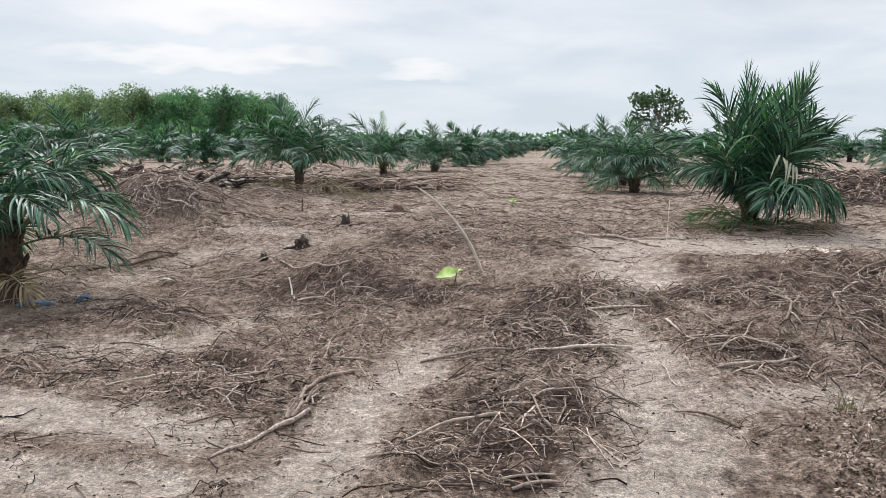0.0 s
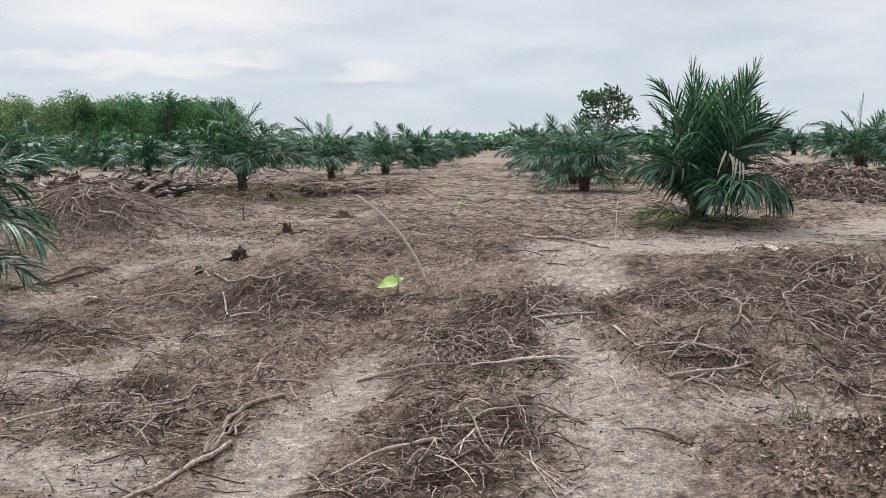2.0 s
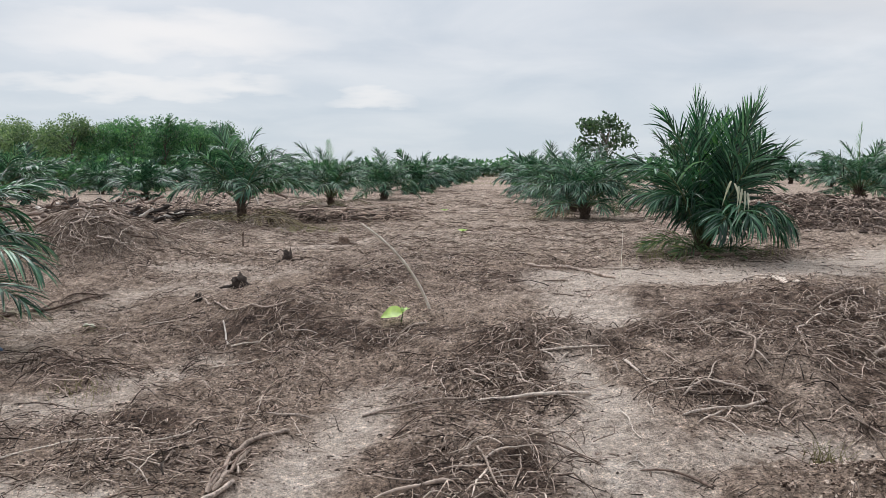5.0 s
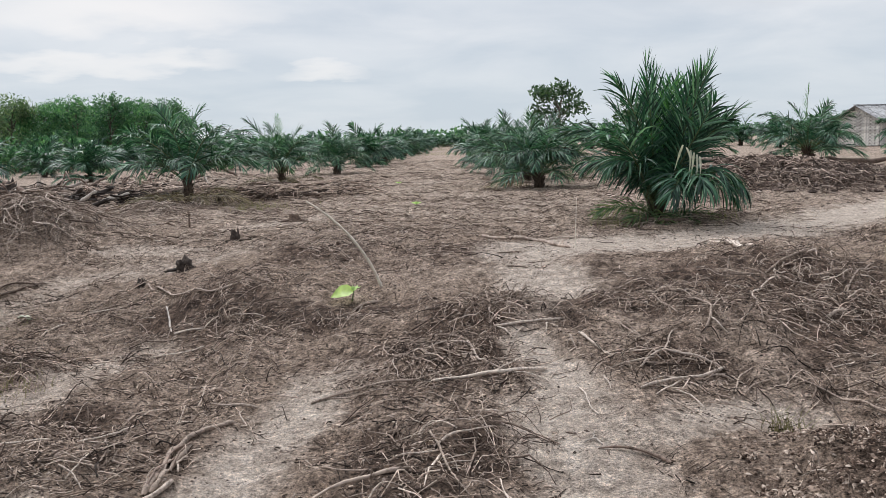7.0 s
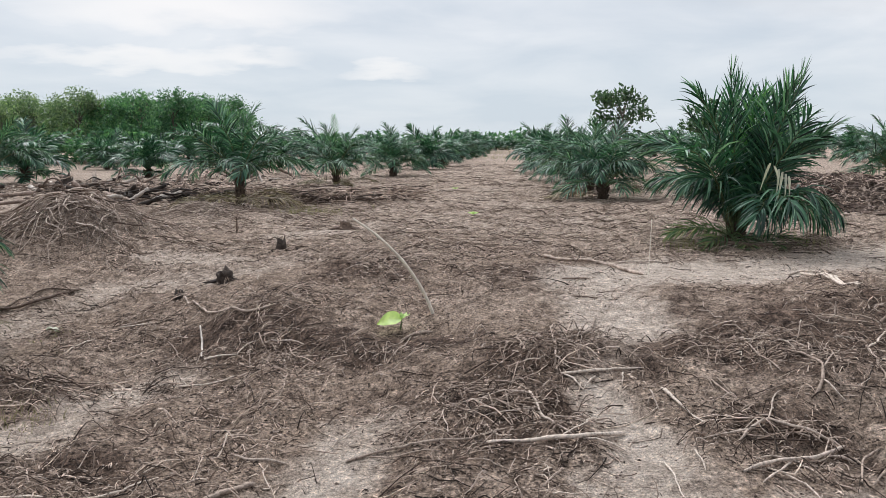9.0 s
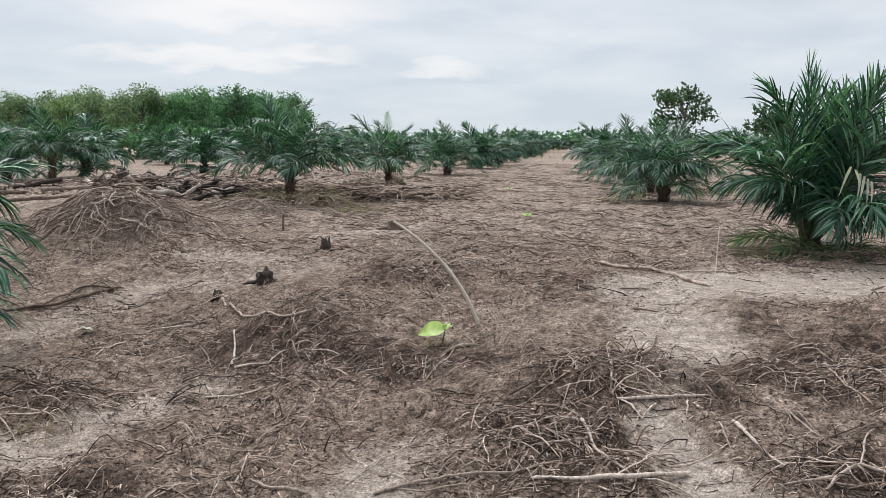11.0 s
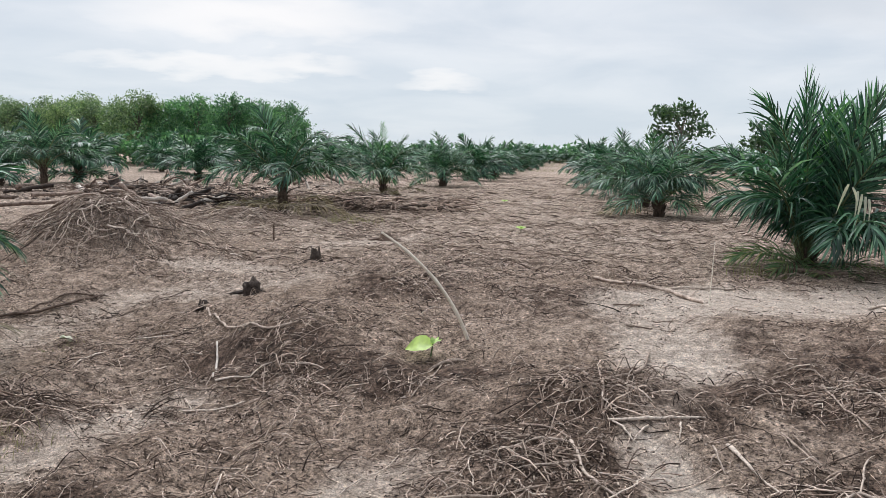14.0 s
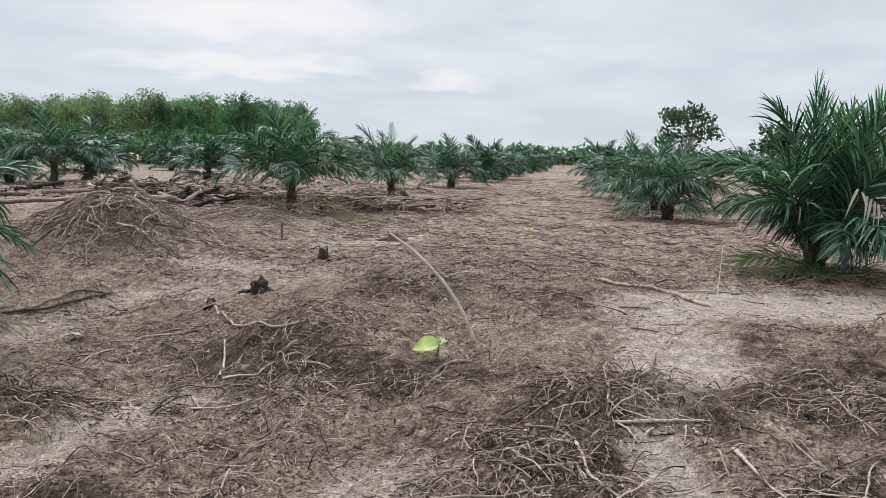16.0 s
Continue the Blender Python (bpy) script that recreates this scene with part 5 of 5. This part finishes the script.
# thin stake by the track
sx, sy = 1.24, 10.0
stake_path = np.stack([sx + 0.02 * u, sy + 0.0 * u, land1(sx, sy) - 0.05 + 0.62 * u], -1)
tagged(new("stake", np_mesh("stake", *tubes(stake_path[None], (0.0045 - 0.0015 * u)[None], 6), M_CANE)), "thin pale upright stake beside the track", "stake")

# ---------- stumps, logs and small things ----------


def stump(x, y, width, height, seed, label, mat, jag=0.35):
    r = np.random.default_rng(seed)
    k, sides = 7, 11
    rings = []
    for i in range(k):
        t = i / (k - 1)
        a = np.arange(sides) * 2 * np.pi / sides
        w = width * 0.5 * (1.25 - 0.55 * t ** 0.7) * (1 + r.normal(0, 0.12, sides))
        zt = height * t * (1 + (r.normal(0, jag, sides) if i >= k - 2 else np.zeros(sides)))
        rings.append(np.stack([np.cos(a) * w, np.sin(a) * w * 0.8, zt - 0.04], -1))
    a = np.arange(sides)
    rings.append(np.stack([np.cos(a * 0.571) * width * 0.16, np.sin(a * 0.571) * width * 0.13, np.full(sides, height * 0.62)], -1))
    v = np.concatenate(rings)
    idx = np.arange(len(v)).reshape(-1, sides)
    p, q = idx[:-1], idx[1:]
    f = np.stack([p, np.roll(p, -1, 1), np.roll(q, -1, 1), q], -1).reshape(-1, 4)
    ob = new("stump", np_mesh("stump", v, f, mat))
    ob.location = (x, y, land1(x, y))
    st = np.linspace(0, 1, 5)
    for q in range(6):
        az, reach = r.uniform(0, 6.283), width * r.uniform(0.7, 1.3)
        rp = np.stack([math.cos(az) * reach * (0.3 + st), math.sin(az) * reach * (0.3 + st), min(0.03, 0.1 * height) - 0.04 * st], -1)
        part("root", np_mesh("root", *tubes(rp[None], (width * 0.1 * (1.1 - st))[None], 5), mat), ob)
    return tagged(ob, label, "stump")


stump(-3.2, 9.85, 0.21, 0.17, 5, "small charred black stump", M_CHAR, 0.2)
stump(-3.6, 9.6, 0.12, 0.06, 6, "low burnt root stub", M_CHAR)
stump(-3.45, 9.3, 0.1, 0.05, 9, "low burnt root stub", M_CHAR)
stump(-3.12, 11.5, 0.15, 0.13, 7, "jagged dark splintered stump", M_CHAR, 0.7)
stump(-2.9, 14.0, 0.22, 0.16, 8, "rounded dark stump beside the lane", M_DARKBRANCH, 0.15)
stump(-4.4, 13.3, 0.03, 0.3, 12, "thin upright dead stem", M_DARKBRANCH, 0.1)
stump(-11.35, 20.1, 0.42, 0.34, 10, "charred hollow tree stump among logs", M_CHAR, 0.3)
stump(-10.75, 20.3, 0.13, 0.3, 11, "bleached upright root stub", M_PALEWOOD, 0.4)


def log(x, y, length, radius, yaw, pitch, mat, label, seed, lift=0.0):
    r = np.random.default_rng(seed)
    k = 12
    t = np.linspace(-0.5, 0.5, k)
    p = np.stack([t * length, np.cumsum(r.normal(0, radius * 0.35, k)), r.normal(0, radius * 0.22, k) + 0.12 * radius * np.sin(t * 6)], -1)
    rad = radius * (1.1 - 0.35 * (t + 0.5)) * (1 + r.normal(0, 0.07, k))
    p = np.concatenate([p[:1], p, p[-1:]])
    rad = np.concatenate([[0.004], rad, [0.004]])
    v, f = tubes(p[None], rad[None], 9)
    ob = new("log", np_mesh("log", v, f, mat))
    ob.matrix_basis = pose(x, y, land1(x, y) + radius * 0.75 + lift, 0, pitch, yaw)
    return tagged(ob, label, "log", "logs of the heap")


WEATHERED = "weathered log in the heap of cleared wood"
log(-11.0, 19.9, 1.3, 0.08, -16, 4, M_CHAR, "burnt black log in the heap", 1, 0.03)
log(-10.2, 19.6, 1.2, 0.06, 8, -3, M_LOG, WEATHERED, 2, 0.03)
log(-9.5, 20.2, 1.0, 0.05, -10, 2, M_LOG, WEATHERED, 3, 0.06)
log(-10.15, 20.4, 1.1, 0.04, 25, -20, M_PALEWOOD, "bleached branch propped on the heap", 4, 0.16)
log(-9.7, 20.6, 1.1, 0.035, 35, -24, M_LOG, "branch propped up on the heap", 5, 0.2)
log(-8.3, 18.9, 0.9, 0.06, -20, -14, M_PALEWOOD, "pale curved log end on the heap", 6, 0.08)
log(-11.9, 18.7, 1.1, 0.05, 22, -3, M_LOG, WEATHERED, 7, 0.04)
log(-11.2, 17.0, 2.2, 0.04, 28, -3, M_LOG, "long branch leaning over the root mound", 8, 0.06)
log(-8.6, 21.0, 0.8, 0.06, 5, 0, M_CHAR, "short burnt log on bare soil", 9)
log(-9.2, 18.7, 1.5, 0.05, -35, 6, M_LOG, WEATHERED, 10, 0.05)
log(-13.0, 18.0, 1.1, 0.05, 10, 0, M_LOG, WEATHERED, 11, 0.04)
for k in range(80):
    lx, ly = (-10.4 + rng.normal(0, 1.6), 19.4 + rng.normal(0, 0.7)) if k % 2 else (-10.6 + rng.normal(0, 2.4), 22.4 + rng.normal(0, 1.4))
    kind_mat = (M_CHAR, M_LOG, M_DARKBRANCH, M_CHAR, M_PALEWOOD)[k % 5]
    words = ("burnt black branch in the heap", WEATHERED, "dark branch in the heap of cleared wood", "burnt black branch in the heap", "bleached branch in the heap")[k % 5]
    log(lx, ly, float(rng.uniform(0.3, 1.1)), float(rng.uniform(0.02, 0.06)), float(rng.uniform(-80, 80)), float(rng.normal(0, 16)), kind_mat, words, 40 + k, float(rng.uniform(0, 0.12)))
for k in range(26):
    lx, ly = -10.2 + float(rng.normal(0, 1.5)), 19.5 + float(rng.normal(0, 0.8))
    stump(lx, ly, float(rng.uniform(0.1, 0.24)), float(rng.uniform(0.06, 0.18)), 200 + k, ("broken charred stump in the heap", "splintered grey-brown stump in the heap")[k % 2], (M_CHAR, M_DARKBRANCH)[k % 2], 0.5)
for x, y, reach, top in ((-10.3, 20.2, 0.5, 0.62), (-9.3, 20.0, -0.6, 0.5), (-9.0, 20.4, 0.9, 0.55), (-11.8, 19.6, 0.4, 0.4), (-8.2, 19.2, 0.5, 0.45), (-10.9, 19.2, -0.4, 0.4)):
    w = np.linspace(0, 1, 10)
    arc = np.stack([reach * w, 0.15 * np.sin(5 * w), top * np.sin(np.pi * np.clip(w * 0.8, 0, 1)) - 0.04], -1)
    bough = new("bough", np_mesh("bough", *tubes(arc[None], (0.026 - 0.012 * w)[None], 7), M_PALEROOT if reach > 0.45 else M_LOG))
    bough.location = (x, y, land1(x, y))
    tagged(bough, "bare curved bough sticking out of the heap", "branch")
log(-4.2, 18.9, 1.5, 0.05, -8, 0, M_LOG, "dead branch lying below a palm", 12, 0.05)
log(-7.7, 19.6, 1.6, 0.06, 14, -6, M_LOG, WEATHERED, 13, 0.08)
log(12.6, 27.5, 3.0, 0.09, 10, 2, M_LOG, "long weathered log near the hut", 14, 0.05)
log(2.55, 12.0, 0.9, 0.035, -12, 0, M_DARKBRANCH, "dark stick at the foot of a palm", 15, 0.02)


def seedling(x, y, scale, label, leaves):
    """A sprouting plant: short stem and a few broad leaves. leaves: azimuth, length, width, rise, droop."""
    plant = tagged(new("seedling"), label, "plant")
    plant.location = (x, y, land1(x, y))
    t = np.linspace(0, 1, 6)
    stem = np.stack([0.02 * t, 0.01 * t, -0.03 + 0.13 * t], -1) * scale
    part("stem", np_mesh("stem", *tubes(stem[None], (0.007 * scale * (1.2 - 0.5 * t))[None], 6), M_RACHIS), plant)
    for az, ln, wd, rise, droop, roll in leaves:
        k = 9
        s = np.linspace(0, 1, k)
        w = wd * np.sin(np.pi * np.clip(s, 0.02, 0.98) ** 0.8) ** 0.75
        cx, cz = ln * s * math.cos(radians(rise)), ln * (s * math.sin(radians(rise)) - droop * s ** 2)
        rows = []
        for q in np.linspace(-1, 1, 5):
            rows.append(np.stack([cx, q * w, cz + 0.25 * wd * (1 - abs(q)) * -0.6 + 0.004 * np.sin(s * 14 + q)], -1))
        v = np.stack(rows, 1).reshape(-1, 3)
        idx = np.arange(k * 5).reshape(k, 5)
        f = np.stack([idx[:-1, :-1], idx[:-1, 1:], idx[1:, 1:], idx[1:, :-1]], -1).reshape(-1, 4)
        ob = part("leaf", np_mesh("leaf", v * scale, f, M_SEEDLING), plant)
        ob.matrix_basis = Matrix.Translation((0.02 * scale, 0.01 * scale, 0.1 * scale)) @ Matrix.Rotation(radians(az), 4, "Z") @ Matrix.Rotation(radians(roll), 4, "X")
    return plant


seedling(-0.98, 7.98, 0.9, "yellow-green seedling with one broad drooping leaf", ((192, 0.25, 0.08, 26, 0.75, -38), (60, 0.1, 0.022, 45, 0.3, 0), (-20, 0.12, 0.02, 40, 0.2, 20), (110, 0.08, 0.02, 60, 0.3, 0)))
seedling(-1.03, 15.8, 0.75, "pale green sprout in the cleared lane", ((190, 0.16, 0.05, 40, 0.4, -20), (20, 0.15, 0.045, 40, 0.4, 20), (100, 0.12, 0.04, 55, 0.3, 0), (290, 0.13, 0.04, 40, 0.3, 0)))
seedling(-2.2, 24.0, 0.8, "pale green sprout in the cleared lane", ((180, 0.16, 0.05, 40, 0.4, -20), (30, 0.15, 0.045, 40, 0.4, 20), (290, 0.13, 0.04, 40, 0.3, 0)))


def tuft(x, y, n, height, spread, mat, label, seed):
    r = np.random.default_rng(seed)
    a, lean = r.uniform(0, 6.283, n), r.uniform(0.1, 0.7, n)
    st = np.linspace(0, 1, 4)
    bx, by = x + r.normal(0, spread, n), y + r.normal(0, spread, n)
    h = height * r.uniform(0.5, 1.2, n)
    px = bx[:, None] + (np.cos(a) * lean * h)[:, None] * st ** 1.6
    py = by[:, None] + (np.sin(a) * lean * h)[:, None] * st ** 1.6
    pz = land(bx, by)[:, None] - 0.01 + h[:, None] * st * (1 - 0.25 * st * lean[:, None])
    v, f = tubes(np.stack([px, py, pz], -1), np.broadcast_to(0.0028 * (1.1 - st), (n, 4)), 3)
    return tagged(new("grass_tuft", np_mesh("grass_tuft", v, f, mat)), label, "grass", kind="stuff")


tuft(1.76, 5.15, 45, 0.16, 0.05, M_GRASS, "sparse tuft of dry grass", 1)
tuft(-4.1, 16.3, 160, 0.2, 0.35, M_YELLOWGRASS, "patch of yellow-green grass", 2)
tuft(1.95, 11.8, 50, 0.26, 0.14, M_YELLOWGRASS, "yellow-green grass below a palm", 3)
tuft(3.4, 12.4, 50, 0.25, 0.2, M_YELLOWGRASS, "yellow-green grass below a palm", 4)
tuft(-3.05, 6.2, 60, 0.1, 0.12, M_GRASS, "dry grass on a sandy hollow", 5)
tuft(-4.2, 8.3, 30, 0.05, 0.08, M_YELLOWGRASS, "mossy green tuft on the soil", 6)
tuft(-3.5, 90, 500, 0.9, 2.2, M_YELLOWGRASS, "tall yellow grass at the end of the lane", 7)
tuft(-2.6, 62, 300, 0.45, 1.6, M_YELLOWGRASS, "yellow grass in the far lane", 8)

# pale curled dead leaf and a scrap of blue plastic
def curled(name, x, y, ln, wd, yaw, mat, label, category, height=0.05):
    k = 12
    s = np.linspace(0, 1, k)
    rows = []
    for q in np.linspace(-1, 1, 5):
        w = wd * np.sin(np.pi * np.clip(s, 0.05, 0.95)) ** 0.6
        rows.append(np.stack([ln * (s - 0.5), q * w, height * np.sin(s * 3.14) * (1 - 0.6 * q * q) + 0.01 + 0.012 * np.sin(9 * s + 3 * q)], -1))
    v = np.stack(rows, 1).reshape(-1, 3)
    idx = np.arange(k * 5).reshape(k, 5)
    f = np.stack([idx[:-1, :-1], idx[:-1, 1:], idx[1:, 1:], idx[1:, :-1]], -1).reshape(-1, 4)
    ob = new(name, np_mesh(name, v, f, mat))
    mod = ob.modifiers.new("thickness", "SOLIDIFY")
    mod.thickness = 0.004
    ob.matrix_basis = pose(x, y, land1(x, y) + 0.01, 0, 0, yaw)
    return tagged(ob, label, category)


curled("dead_leaf", -4.25, 8.4, 0.18, 0.02, -20, M_PALEFROND, "pale curled dead leaf on the soil", "leaf", 0.03)
curled("plastic_scrap", -4.85, 7.05, 0.34, 0.07, 15, M_BLUE, "scrap of faded blue plastic by a palm", "rubbish")
curled("plastic_scrap", -4.55, 7.35, 0.16, 0.04, 70, M_BLUE, "scrap of faded blue plastic by a palm", "rubbish")

# ---------- plank hut ----------
hut = tagged(new("hut"), "small grey plank hut with a weathered gable roof", "hut")
hut.matrix_basis = pose(21.9, 48.2, land1(21.9, 48.2), 0, 0, 24) @ Matrix.Scale(0.88, 4)
L, W, EAVE, RIDGE = 5.0, 3.3, 1.75, 2.6
board = box_mesh("wall_board", W - 0.06, 0.03, 0.2, M_PLANK, 0.006)
for k in range(12):
    z = 0.05 + k * 0.206
    half = W - 0.06 if z < EAVE else max(0.3, (W - 0.06) * (RIDGE - z - 0.12) / (RIDGE - EAVE))
    b1 = part("wall_board", board, hut)
    b1.matrix_basis = pose(0.02 + float(rng.uniform(0, 0.012)), 0, z, 0, 0, 90) @ Matrix.Diagonal((half / (W - 0.06), 1, 1, 1))
    b2 = part("wall_board", board, hut)
    b2.matrix_basis = pose(L - 0.02, 0, z, 0, 0, 90) @ Matrix.Diagonal((half / (W - 0.06), 1, 1, 1))
side_long = box_mesh("wall_board", L - 0.06, 0.03, 0.2, M_PLANK, 0.006)
side_short = box_mesh("wall_board", 1.2, 0.03, 0.2, M_PLANK, 0.006)
for k in range(8):
    z = 0.05 + k * 0.206
    part("wall_board", side_long, hut).matrix_basis = pose(L / 2, W / 2 - 0.02, z)
    part("wall_board", side_short, hut).matrix_basis = pose(0.66, -W / 2 + 0.02, z)
    part("wall_board", side_short, hut).matrix_basis = pose(L - 0.66, -W / 2 + 0.02, z)
for k in range(3):
    part("wall_board", box_mesh("wall_board", 2.4, 0.03, 0.2, M_PLANK, 0.006), hut).matrix_basis = pose(L / 2, -W / 2 + 0.02, 0.05 + k * 0.206)
post = box_mesh("post", 0.1, 0.1, EAVE + 0.05, M_DARK, 0.01)
for x in (0.1, 1.3, L - 1.3, L - 0.1):
    for y in (-W / 2 + 0.09, W / 2 - 0.09):
        part("post", post, hut).matrix_basis = pose(x, y, 0)
slope = math.degrees(math.atan2(RIDGE - EAVE, W / 2))
run = math.hypot(RIDGE - EAVE, W / 2) + 0.45
sheet = box_mesh("roof_sheet", 0.66, run, 0.025, M_ROOF, 0.006)
for k in range(9):
    for sgn in (-1, 1):
        p = part("roof_sheet", sheet, hut)
        p.matrix_basis = pose(-0.35 + 0.33 + k * 0.645, 0, RIDGE + 0.03 + (k % 2) * 0.027) @ Matrix.Rotation(radians(-sgn * slope), 4, "X") @ Matrix.Translation((0, sgn * run / 2, 0))
part("ridge_board", box_mesh("ridge_board", L + 0.8, 0.2, 0.05, M_ROOF, 0.01), hut).matrix_basis = pose(L / 2 - 0.0, 0, RIDGE + 0.06)
part("floor_slab", box_mesh("floor_slab", L - 0.2, W - 0.2, 0.06, M_DARK, 0.01), hut).matrix_basis = pose(L / 2, 0, 0)
